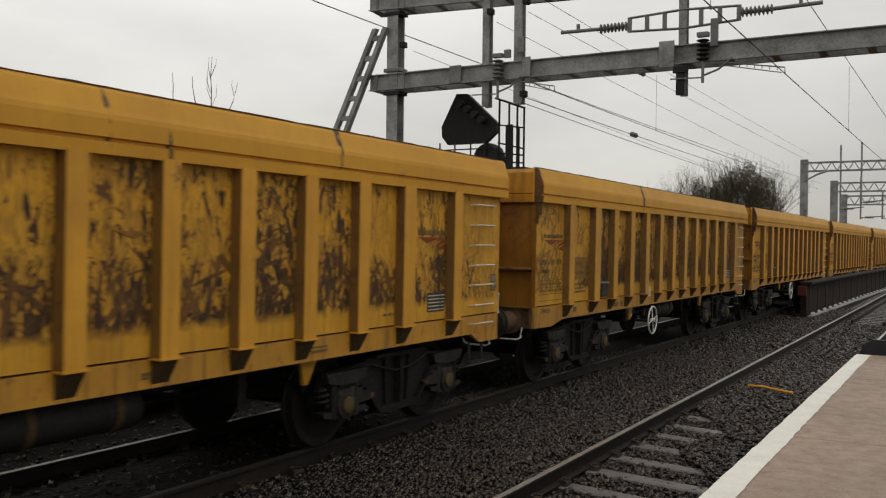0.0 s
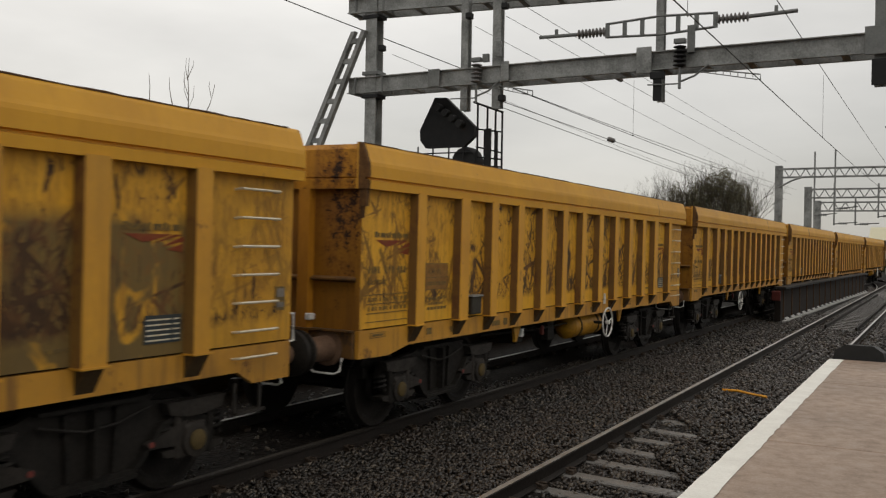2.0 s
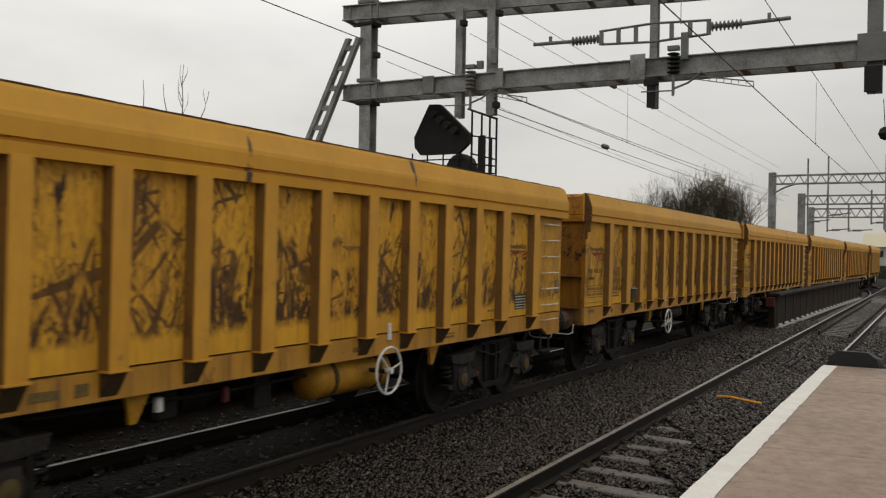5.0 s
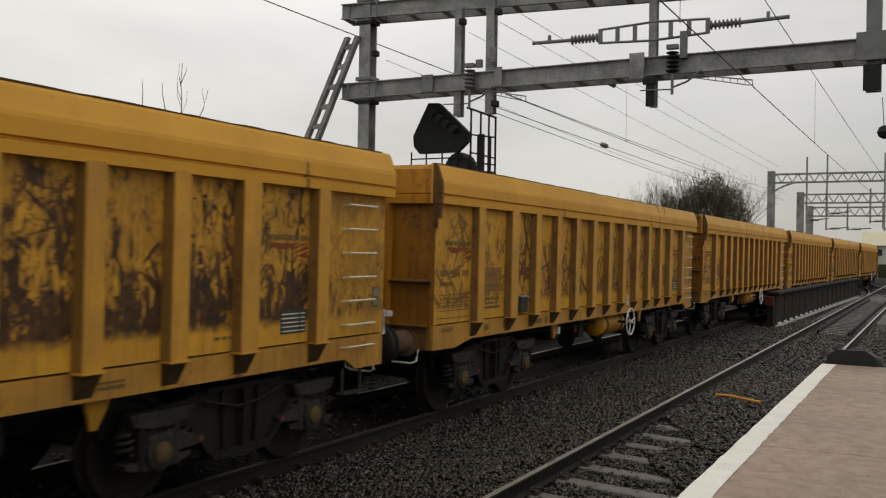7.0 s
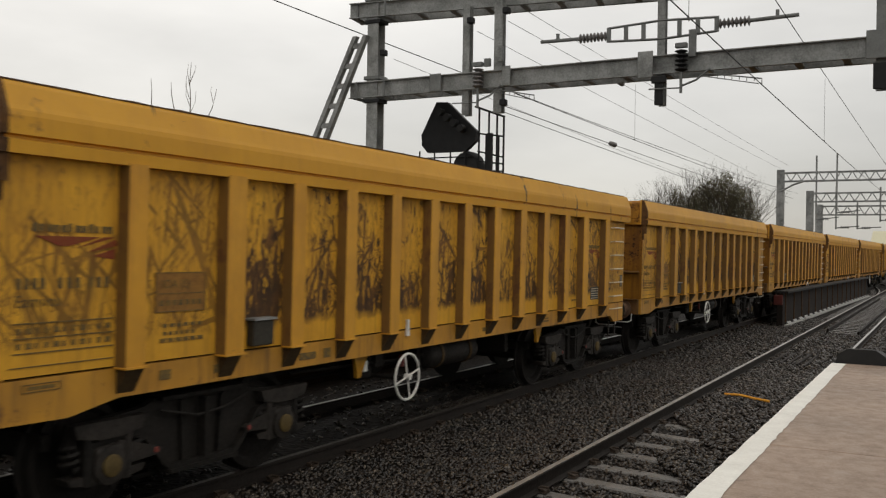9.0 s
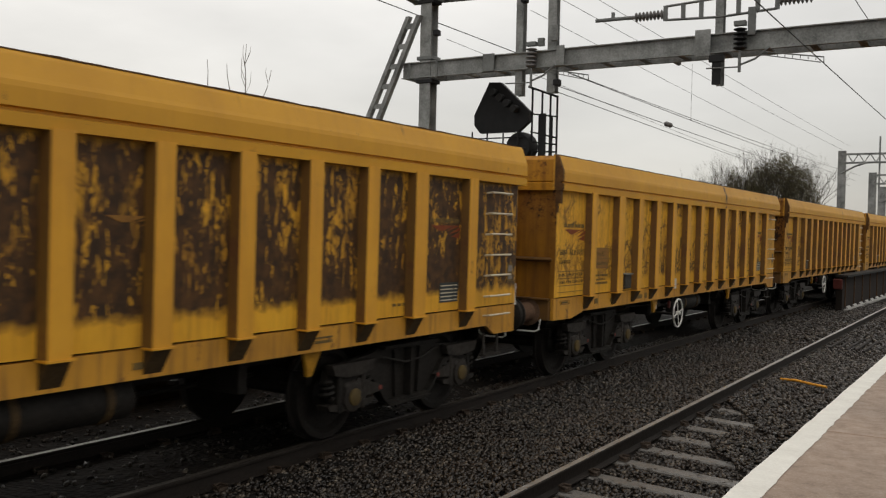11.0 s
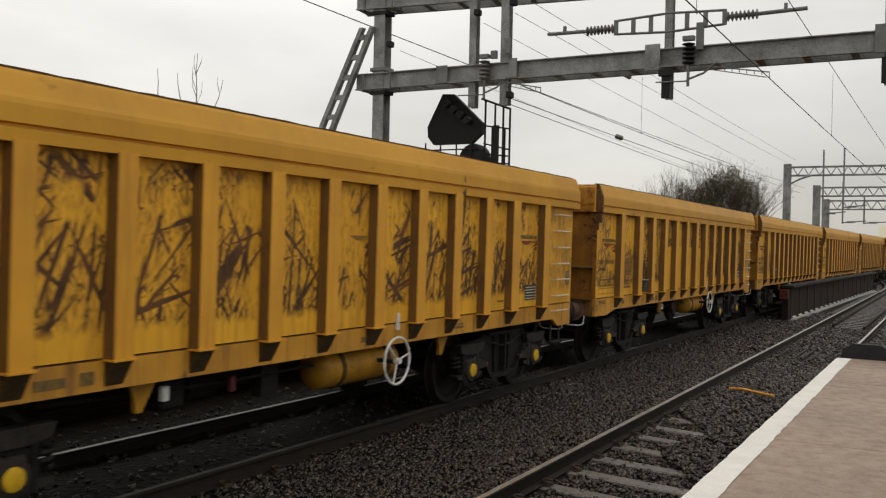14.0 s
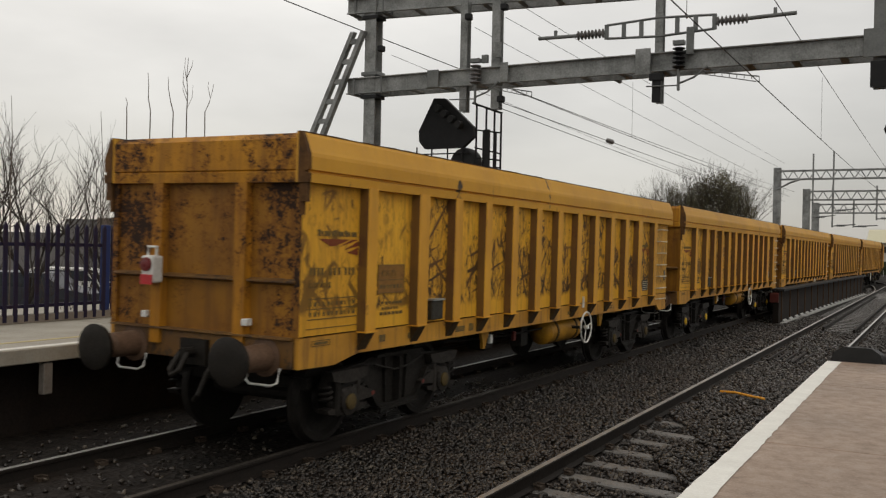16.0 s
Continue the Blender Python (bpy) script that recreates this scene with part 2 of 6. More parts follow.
def end_paint(name, light, deep, shift):
    """Rusted end plates: orange blooms with almost black cores, fewer below the middle rib."""
    m, n, l, b = shader(name)
    v = coords(n, l)
    tc, sp = n.new("ShaderNodeTexCoord"), n.new("ShaderNodeSeparateXYZ")
    l.new(tc.outputs["Object"], sp.inputs[0])
    col = mixed(n, l, ranged(n, l, noise_tex(n, l, v, 1.3, 4, 0.6), 0.3, 0.7), light, deep)
    streak = noise_tex(n, l, coords(n, l, (4, 4, 0.3)), 2.2, 4, 0.6)
    col = mixed(n, l, ranged(n, l, streak, 0.46, 0.74, 0.0, 0.85), col, (0.14, 0.056, 0.013))
    big, mid_, fine = noise_tex(n, l, v, 1.9, 5, 0.6), noise_tex(n, l, v, 9, 5, 0.7), noise_tex(n, l, v, 38, 3, 0.7)
    both = maths(n, l, "ADD", maths(n, l, "MULTIPLY", big, 0.34), maths(n, l, "ADD", maths(n, l, "MULTIPLY", mid_, 0.38), maths(n, l, "MULTIPLY", fine, 0.28)))
    both = maths(n, l, "ADD", both, ranged(n, l, sp.outputs["Z"], 1.75, 2.15, shift - 0.06, shift))
    # flaking gathers in the outer bays, beside the corner posts
    far_x = maths(n, l, "ABSOLUTE", sp.outputs["X"])
    both = maths(n, l, "ADD", both, ranged(n, l, far_x, 0.50, 0.95, -0.035, 0.035))
    # the object colour's red holds how rusty the wagon is
    oi, sc = n.new("ShaderNodeObjectInfo"), n.new("ShaderNodeSeparateColor")
    l.new(oi.outputs["Color"], sc.inputs[0])
    both = maths(n, l, "ADD", both, ranged(n, l, sc.outputs[0], 0.0, 1.0, -0.085, 0.0))
    col = mixed(n, l, ranged(n, l, both, 0.47, 0.54, 0.0, 0.85), col, (0.155, 0.058, 0.013))
    col = mixed(n, l, ranged(n, l, both, 0.535, 0.565), col, (0.030, 0.015, 0.009))
    l.new(col, b.inputs["Base Color"])
    l.new(ranged(n, l, both, 0.45, 0.56, 0.52, 0.82), b.inputs["Roughness"])
    b.inputs["Specular IOR Level"].default_value = 0.25
    bumped(n, l, b, both, 0.35, 0.02)
    return m


M_PANEL = panel_paint()
M_RIM = wagon_paint("yellow_rim_paint", 0.02, 0.12, (0.64, 0.315, 0.016), (0.53, 0.250, 0.013), marks=True)
M_POST = wagon_paint("yellow_post_paint", 0.05, 0.30, (0.79, 0.384, 0.024), (0.62, 0.284, 0.018))
# rear flanks of the posts: grime, with their shade put into the colour too
M_POSTD = wagon_paint("grimy_shaded_post_flank", 0.45, 1.0, (0.20, 0.095, 0.013), (0.11, 0.052, 0.010))
M_END = end_paint("rusty_end_paint", (0.34, 0.150, 0.013), (0.19, 0.078, 0.011), 0.022)
M_CORNER = plain("rusted_corner_steel", (0.15, 0.068, 0.018), (0.042, 0.022, 0.011), 0.75, 0.0, 5, 30, 0.3, 0.95)
M_ENDRIM = end_paint("rusty_rim_paint", (0.54, 0.240, 0.015), (0.32, 0.13, 0.011), 0.000)
M_ENDPOST = end_paint("rusty_post_paint", (0.52, 0.225, 0.016), (0.30, 0.12, 0.011), -0.005)
M_STOCK = wagon_paint("brown_headstock_paint", 0.55, 1.0, (0.19, 0.090, 0.015), (0.10, 0.046, 0.012), bare=(0.04, 0.022, 0.012))
M_SILL = wagon_paint("grimy_yellow_sill", 0.22, 1.0, (0.66, 0.312, 0.025), (0.40, 0.178, 0.016))
M_BRACKET = plain("grimy_shaded_bracket_steel", (0.070, 0.042, 0.016), (0.022, 0.015, 0.009), 0.75)
# bright base holds the ladder rungs' highlight; the label's ruled lines share it
M_RUNG = plain("bright_worn_steel", (0.74, 0.68, 0.54), (0.45, 0.33, 0.16), 0.45, 0.2, 14)
M_BUSH = plain("brown_bush_twig", (0.070, 0.058, 0.040), (0.035, 0.030, 0.021), 0.85, 0.0, 8)
M_FRAME = plain("sooty_frame_steel", (0.018, 0.015, 0.012), (0.006, 0.005, 0.0045), 0.72, 0.0, 5, 30, 0.3)
M_BOGIE = plain("brake_dust_steel", (0.017, 0.014, 0.011), (0.003, 0.0026, 0.0022), 0.72, 0.0, 6, 26, 0.4, 0.97)
M_BOGIEL = plain("pale_brake_dust_steel", (0.036, 0.030, 0.025), (0.008, 0.007, 0.006), 0.62, 0.0, 5, 26, 0.4, 0.9)
M_WHEEL = plain("wheel_steel", (0.026, 0.022, 0.019), (0.009, 0.008, 0.007), 0.65, 0.2)
M_CAP = plain("yellow_axle_cap_paint", (0.66, 0.40, 0.02), (0.42, 0.24, 0.02), 0.6, 0.0, 9)
M_CAPD = plain("dusty_axle_cap_paint", (0.11, 0.075, 0.025), (0.04, 0.028, 0.015), 0.7, 0.0, 9)
M_PAVE = plain("pale_platform_concrete", (0.40, 0.37, 0.31), (0.24, 0.21, 0.17), 0.6, 0.0, 2, 40, 0.2)
M_TANK = plain("yellow_reservoir_paint", (0.46, 0.22, 0.014), (0.09, 0.045, 0.012), 0.55, 0.0, 3)
M_WHITE = plain("white_enamel", (0.74, 0.73, 0.69), (0.42, 0.40, 0.36), 0.5, 0.0, 8)
M_SHANK = plain("worn_brown_buffer_steel", (0.16, 0.095, 0.060), (0.06, 0.034, 0.022), 0.6, 0.1, 6)
M_BUFFER = plain("greased_buffer_steel", (0.022, 0.018, 0.014), (0.008, 0.007, 0.006), 0.6, 0.2)
M_RUSTY = plain("brown_rusted_steel", (0.095, 0.048, 0.022), (0.032, 0.018, 0.010), 0.75, 0.0, 5)
M_INK = plain("faded_marking_ink", (0.085, 0.065, 0.035), (0.30, 0.17, 0.03), 0.6, 0.0, 20)
M_RED = plain("faded_red_logo", (0.20, 0.035, 0.018), (0.22, 0.085, 0.02), 0.6, 0.0, 14)
M_LAMPRED = plain("red_lamp_plastic", (0.55, 0.02, 0.03), (0.35, 0.02, 0.02), 0.35)
M_REDMARK = plain("dull_red_mark", (0.20, 0.045, 0.035), (0.10, 0.025, 0.02), 0.6)
M_PLATE = plain("brown_data_plate", (0.30, 0.145, 0.032), (0.15, 0.070, 0.025), 0.6, 0.0, 10)
M_PLATE2 = plain("grey_box_steel", (0.045, 0.040, 0.030), (0.02, 0.017, 0.013), 0.6, 0.0, 6)
M_SLATE = plain("dark_slate_label", (0.030, 0.045, 0.055), (0.06, 0.05, 0.035), 0.6, 0.0, 12)
M_GALV = plain("galvanised_steel", (0.34, 0.345, 0.335), (0.075, 0.078, 0.075), 0.55, 0.2, 1.6, 22, 0.15, 0.85)
M_GALVD = plain("dull_galvanised_steel", (0.19, 0.195, 0.19), (0.10, 0.105, 0.10), 0.55, 0.25, 2.5, 22, 0.1)
M_BLACK = plain("matt_black_paint", (0.012, 0.012, 0.013), (0.022, 0.022, 0.022), 0.6)
M_WIRE = plain("tarnished_copper_wire", (0.045, 0.045, 0.042), (0.03, 0.03, 0.03), 0.5, 0.5)
M_WIREL = plain("pale_feeder_wire", (0.22, 0.22, 0.215), (0.15, 0.15, 0.15), 0.5, 0.4)
M_INS = plain("brown_grey_insulator", (0.16, 0.15, 0.145), (0.09, 0.085, 0.08), 0.35)
M_RAIL = plain("rusty_rail_side", (0.020, 0.015, 0.012), (0.010, 0.008, 0.007), 0.7, 0.0)
M_RAILTOP = plain("polished_rail_head", (0.52, 0.51, 0.49), (0.32, 0.31, 0.30), 0.38, 1.0, 3)
# polished head in a dark colour that stands in for the wagons' reflection
M_RAILDULL = plain("dark_reflection_rail_head", (0.10, 0.085, 0.07), (0.04, 0.034, 0.03), 0.5, 0.6, 3)
# polished head whose weaker sky glint is put into a dimmer colour
M_RAILDIM = plain("dim_glint_rail_head", (0.34, 0.33, 0.31), (0.16, 0.15, 0.14), 0.42, 1.0, 3)
M_LENS = plain("dark_red_lens", (0.16, 0.008, 0.010), (0.08, 0.005, 0.006), 0.3)
M_SLEEPER = plain("wet_concrete_sleeper", (0.15, 0.14, 0.128), (0.05, 0.045, 0.04), 0.36, 0.0, 3.5, 35, 0.25)
# dark copy of the sleeper: muck, and the train's shade put into the colour
M_SLEEPERD = plain("oily_shaded_sleeper", (0.009, 0.0075, 0.006), (0.005, 0.0045, 0.004), 0.85, 0.0, 3.5, 35, 0.25)
M_CLIP = plain("rusty_clip_steel", (0.06, 0.042, 0.03), (0.03, 0.022, 0.016), 0.6, 0.3)
M_LINE = plain("worn_white_line", (0.80, 0.78, 0.72), (0.52, 0.49, 0.44), 0.6, 0.0, 5, 50, 0.2, 0.5)
M_YLINE = plain("faded_yellow_line", (0.55, 0.45, 0.22), (0.38, 0.32, 0.2), 0.65)
M_COPING = plain("weathered_coping_concrete", (0.24, 0.21, 0.18), (0.10, 0.085, 0.07), 0.7, 0.0, 3, 30, 0.3)
M_BRICKD = plain("damp_platform_brick", (0.020, 0.014, 0.011), (0.007, 0.006, 0.005), 0.9, 0.0, 4)
M_RUBBER = plain("black_rubber", (0.014, 0.014, 0.014), (0.026, 0.025, 0.024), 0.55)
M_FENCE = plain("dark_blue_fence_paint", (0.014, 0.013, 0.042), (0.022, 0.011, 0.016), 0.5, 0.0, 6)
M_FENCEB = plain("blue_post_paint", (0.018, 0.035, 0.13), (0.02, 0.025, 0.07), 0.5, 0.0, 6)
M_BARK = plain("grey_brown_bark", (0.055, 0.045, 0.037), (0.028, 0.023, 0.019), 0.85, 0.0, 12)
M_TWIG = plain("pale_brown_twig_bark", (0.13, 0.105, 0.085), (0.08, 0.062, 0.05), 0.8, 0.0, 12)
M_IVY = plain("dark_ivy_leaf", (0.105, 0.092, 0.045), (0.052, 0.048, 0.025), 0.55, 0.0, 3)
M_HEDGE = plain("hedge_leaf", (0.045, 0.060, 0.028), (0.025, 0.032, 0.016), 0.6, 0.0, 3)
M_RENDER = plain("pale_rendered_wall", (0.52, 0.52, 0.48), (0.40, 0.39, 0.36), 0.8)
M_ROOFY = plain("pale_yellow_roof_sheet", (0.60, 0.56, 0.40), (0.5, 0.46, 0.33), 0.7)
M_ROOF = plain("wet_slate_roof", (0.085, 0.078, 0.074), (0.05, 0.046, 0.044), 0.75)
M_BRICK = plain("brown_house_brick", (0.20, 0.155, 0.125), (0.12, 0.09, 0.072), 0.8, 0.0, 9)
M_GLASS = plain("dark_window_glass", (0.03, 0.035, 0.04), (0.05, 0.055, 0.06), 0.12)
M_CARB = plain("blue_car_paint", (0.020, 0.022, 0.030), (0.014, 0.015, 0.02), 0.4)
M_STRIP = plain("white_trough_concrete", (0.42, 0.41, 0.39), (0.25, 0.24, 0.23), 0.7)
M_ORANGE = plain("orange_plastic", (0.85, 0.40, 0.05), (0.6, 0.22, 0.03), 0.5)
M_REDBOX = plain("dull_red_paint", (0.10, 0.020, 0.015), (0.05, 0.013, 0.01), 0.6)


def platform_material():
    m, n, l, b = shader("wet_platform_tarmac")
    v = coords(n, l, random_shift=False)
    big, small, mid_ = noise_tex(n, l, v, 0.9, 5, 0.65), noise_tex(n, l, v, 70, 3), noise_tex(n, l, v, 9, 5, 0.7)
    col = mixed(n, l, ranged(n, l, big, 0.3, 0.7), (0.340, 0.236, 0.168), (0.215, 0.150, 0.106))
    col = mixed(n, l, ranged(n, l, mid_, 0.46, 0.70, 0, 0.65), col, (0.15, 0.105, 0.080))
    col = mixed(n, l, ranged(n, l, small, 0.5, 0.75, 0, 0.6), col, (0.42, 0.32, 0.26))
    l.new(col, b.inputs["Base Color"])
    l.new(ranged(n, l, mid_, 0.3, 0.7, 0.42, 0.7), b.inputs["Roughness"])
    bumped(n, l, b, small, 0.35, 0.004)
    return m


def ballast_material(name, per_island):
    m, n, l, b = shader(name)
    v = coords(n, l, random_shift=False)
    if per_island:
        g = n.new("ShaderNodeNewGeometry")
        cr = n.new("ShaderNodeValToRGB")
        cr.color_ramp.elements[0].color, cr.color_ramp.elements[1].color = (0.007, 0.0055, 0.0045, 1), (0.125, 0.102, 0.076, 1)
        for pos, shade in ((0.45, (0.019, 0.0143, 0.0105, 1)), (0.85, (0.045, 0.035, 0.026, 1))):
            cr.color_ramp.elements.new(pos).color = shade
        l.new(g.outputs["Random Per Island"], cr.inputs[0])
        col = mixed(n, l, ranged(n, l, noise_tex(n, l, v, 0.7, 3), 0.4, 0.7, 0, 0.5), cr.outputs[0], (0.036, 0.022, 0.014))
    else:
        vor = n.new("ShaderNodeTexVoronoi")
        vor.inputs["Scale"].default_value = 17
        l.new(v, vor.inputs["Vector"])
        sp = n.new("ShaderNodeSeparateColor")
        l.new(vor.outputs["Color"], sp.inputs[0])
        col = mixed(n, l, sp.outputs[0], (0.004, 0.0035, 0.003), (0.024, 0.020, 0.017))
        col = mixed(n, l, ranged(n, l, noise_tex(n, l, v, 0.6, 3), 0.4, 0.7, 0, 0.5), col, (0.020, 0.013, 0.009))
        bumped(n, l, b, vor.outputs["Distance"], 0.8, 0.03)
    l.new(col, b.inputs["Base Color"])
    b.inputs["Roughness"].default_value = 0.32 if per_island else 0.75
    b.inputs["Specular IOR Level"].default_value = 0.42 if per_island else 0.12
    return m


M_TARMAC = platform_material()
M_STONE = ballast_material("wet_ballast_stone", True)
M_GROUND = ballast_material("dark_ballast_bed", False)


# ---------------------------------------------------------------- mesh helpers
def box(bm, c, s, taper=None):
    """A box of centre c and size s; taper: (x, y) scale of its top."""
    tx, ty = taper or (1, 1)
    vs = []
    for z, kx, ky in ((-0.5, 1, 1), (0.5, tx, ty)):
        for x, y in ((-0.5, -0.5), (0.5, -0.5), (0.5, 0.5), (-0.5, 0.5)):
            vs.append(bm.verts.new((c[0] + x * s[0] * kx, c[1] + y * s[1] * ky, c[2] + z * s[2])))
    for f in ((3, 2, 1, 0), (4, 5, 6, 7), (0, 1, 5, 4), (1, 2, 6, 5), (2, 3, 7, 6), (3, 0, 4, 7)):
        bm.faces.new([vs[i] for i in f])
    return vs


def rounded_box(bm, c, s, r=0.01, seg=2):
    b2 = bmesh.new()
    box(b2, c, s)
    bmesh.ops.bevel(b2, geom=b2.edges[:], offset=r, segments=seg, affect="EDGES", profile=0.5)
    me = bpy.data.meshes.new("tmp")
    b2.to_mesh(me)
    b2.free()
    bm.from_mesh(me)
    bpy.data.meshes.remove(me)


def tube(bm, pts, r, n=8, closed=False, r_end=None):
    """A round bar along points."""
    pts = [Vector(p) for p in pts]
    rings = []
    for i, p in enumerate(pts):
        a = pts[i - 1] if i or closed else p
        b = pts[(i + 1) % len(pts)] if i < len(pts) - 1 or closed else p
        d = (b - a).normalized()
        side = d.cross(Vector((0, 0, 1)) if abs(d.z) < 0.95 else Vector((1, 0, 0))).normalized()
        up = side.cross(d)
        rr = r if r_end is None else r + (r_end - r) * i / (len(pts) - 1)
        rings.append([bm.verts.new(p + (side * math.cos(2 * math.pi * k / n) + up * math.sin(2 * math.pi * k / n)) * rr) for k in range(n)])
    m = len(rings)
    for i in range(m if closed else m - 1):
        for k in range(n):
            bm.faces.new((rings[i][k], rings[i][(k + 1) % n], rings[(i + 1) % m][(k + 1) % n], rings[(i + 1) % m][k]))
    if not closed:
        bm.faces.new(rings[0])
        bm.faces.new(rings[-1][::-1])


def prism(bm, outline, axis, a, b):
    """An outline of 2D points pushed from a to b along axis 'x', 'y' or 'z'."""
    def at(p, h):
        return {"x": (h, p[0], p[1]), "y": (p[0], h, p[1]), "z": (p[0], p[1], h)}[axis]
    lo, hi = [bm.verts.new(at(p, a)) for p in outline], [bm.verts.new(at(p, b)) for p in outline]
    bm.faces.new(lo)
    bm.faces.new(hi[::-1])
    for i in range(len(outline)):
        j = (i + 1) % len(outline)
        bm.faces.new((lo[j], lo[i], hi[i], hi[j]))


def lathe(bm, profile, axis_point, axis, n=24):
    """Turn (along, radius) pairs round an axis ('x' or 'y') through axis_point."""
    rings = []
    for h, r in profile:
        ring = []
        for k in range(n):
            c, s_ = math.cos(2 * math.pi * k / n) * r, math.sin(2 * math.pi * k / n) * r
            o = (h, c, s_) if axis == "x" else (c, h, s_) if axis == "y" else (c, s_, h)
            ring.append(bm.verts.new(Vector(axis_point) + Vector(o)))
        rings.append(ring)
    for i in range(len(rings) - 1):
        for k in range(n):
            bm.faces.new((rings[i][k], rings[i][(k + 1) % n], rings[i + 1][(k + 1) % n], rings[i + 1][k]))
    bm.faces.new(rings[0][::-1])
    bm.faces.new(rings[-1])


def mesh_of(name, bm, material, smooth=False):
    bmesh.ops.recalc_face_normals(bm, faces=bm.faces[:])
    me = bpy.data.meshes.new(name)
    bm.to_mesh(me)
    bm.free()
    me.materials.append(material)
    if smooth:
        for p in me.polygons:
            p.use_smooth = True
        me.set_sharp_from_angle(angle=radians(35))
    return me


def part(name, bm, material, parent=None, label="", at=None, smooth=False):
    """Link a bmesh, or a ready mesh, as one object under parent."""
    me = bm if isinstance(bm, bpy.types.Mesh) else mesh_of(name, bm, material, smooth)
    ob = new(name, me)
    if parent:
        ob.parent = parent
    if at is not None:
        ob.matrix_basis = at if isinstance(at, Matrix) else Matrix.Translation(at)
    return tagged(ob, label)


def thing(name, label, category, group="", kind="", at=None):
    ob = tagged(new(name), label, category, group, kind)
    ob.empty_display_size = 0.3
    if at is not None:
        ob.matrix_basis = at
    return ob


def B():
    return bmesh.new()


# ---------------------------------------------------------------- lines of the tracks
NEAR_X, NEAR_Z, NEAR_CANT = -2.658, -0.033, -2.54      # track beside the platform: centre, rail level, lean in degrees
FAR_X, FAR_Z, FAR_CANT = -6.600, 0.0365, -1.68         # track of the train
BODY_LEAN = -0.6                                       # lean of the wagons in degrees
BEND, TURNOUT, RADIUS = 0.000464, 72.0, 150.0


def far_path(s):
    """Place and heading (degrees) of the train's track at s metres along it."""
    if s < 0:
        return FAR_X, s, 0.0
    if s < TURNOUT:
        return FAR_X + BEND * s * s / 2, s, -math.degrees(math.atan(BEND * s))
    x, a0 = FAR_X + BEND * TURNOUT ** 2 / 2, -math.atan(BEND * TURNOUT)
    a = a0 + (s - TURNOUT) / RADIUS
    return x + RADIUS * (math.cos(a) - math.cos(a0)), TURNOUT + RADIUS * (math.sin(a) - math.sin(a0)), math.degrees(a)


def near_path(s):
    return NEAR_X, s, 0.0


BED = ((-900, -0.6), (-40, -0.6), (-13, -0.25), (-7.95, -0.077), (-6.6, -0.114), (-5.65, -0.162), (-4.85, -0.212), (-4.40, -0.17), (-3.9, -0.155), (-2.6, -0.225), (-1.7, -0.265), (-1.0, -0.30), (14, -0.34), (900, -0.6))


def bed_z(x, y):
    for (x0, z0), (x1, z1) in zip(BED, BED[1:]):
        if x <= x1:
            z = z0 + (z1 - z0) * (x - x0) / (x1 - x0)
            break
    return z + 0.018 * noise.noise((x * 1.3, y * 1.3, 0.0)) if -14 < x < 6 else z


def build_ground():
    xs = [-900, -200, -60, -40, -20, -13] + [-12 + 0.25 * k for k in range(61)] + [5, 8, 14, 40, 200, 900]
    ys = [-120, -60, -20, -5, 0] + [1 + 0.5 * k for k in range(99)] + [55, 60, 70, 85, 100, 150, 300, 700, 2000]
    verts = [(x, y, bed_z(x, y)) for y in ys for x in xs]
    w = len(xs)
    faces = [(j * w + i, j * w + i + 1, (j + 1) * w + i + 1, (j + 1) * w + i) for j in range(len(ys) - 1) for i in range(w - 1)]
    me = bpy.data.meshes.new("ground")
    me.from_pydata(verts, [], faces)
    me.materials.append(M_GROUND)
    tagged(new("ground", me), "dark oily ballast and cinder ground", "ground", kind="structure")


RAIL = ((-0.07, -0.158), (-0.07, -0.148), (-0.012, -0.132), (-0.010, -0.045), (-0.035, -0.032), (-0.036, -0.008), (-0.028, 0.0),
        (0.028, 0.0), (0.036, -0.008), (0.035, -0.032), (0.010, -0.045), (0.012, -0.132), (0.07, -0.148), (0.07, -0.158))


def rail_mesh(path, z0, cant, side, stations, head):
    """A rail swept along a path, on the side -1 or 1."""
    bm, rings = B(), []
    c = radians(cant)
    for s in stations:
        x, y, a = path(s)
        dx, dy = math.cos(radians(a)), math.sin(radians(a))
        ring = []
        for u, z in RAIL:
            u += side * 0.7525
            uu, zz = u * math.cos(c) - z * math.sin(c), z0 + u * math.sin(c) + z * math.cos(c)
            ring.append(bm.verts.new((x + uu * dx, y + uu * dy, zz)))
        rings.append(ring)
    n = len(RAIL)
    for r0, r1 in zip(rings, rings[1:]):
        for k in range(n):
            f = bm.faces.new((r0[k], r0[(k + 1) % n], r1[(k + 1) % n], r1[k]))
            f.material_index = 1 if k == 6 else 0
    bm.faces.new(rings[0])
    bm.faces.new(rings[-1][::-1])
    me = mesh_of("rail", bm, M_RAIL)
    me.materials.append(head)
    return me


def sleeper_mesh(material):
    bm = B()
    prism(bm, ((-0.13, 0.0), (0.13, 0.0), (0.105, 0.19), (0.09, 0.205), (-0.09, 0.205), (-0.105, 0.19)), "x", -1.25, 1.25)
    return mesh_of("sleeper", bm, material)


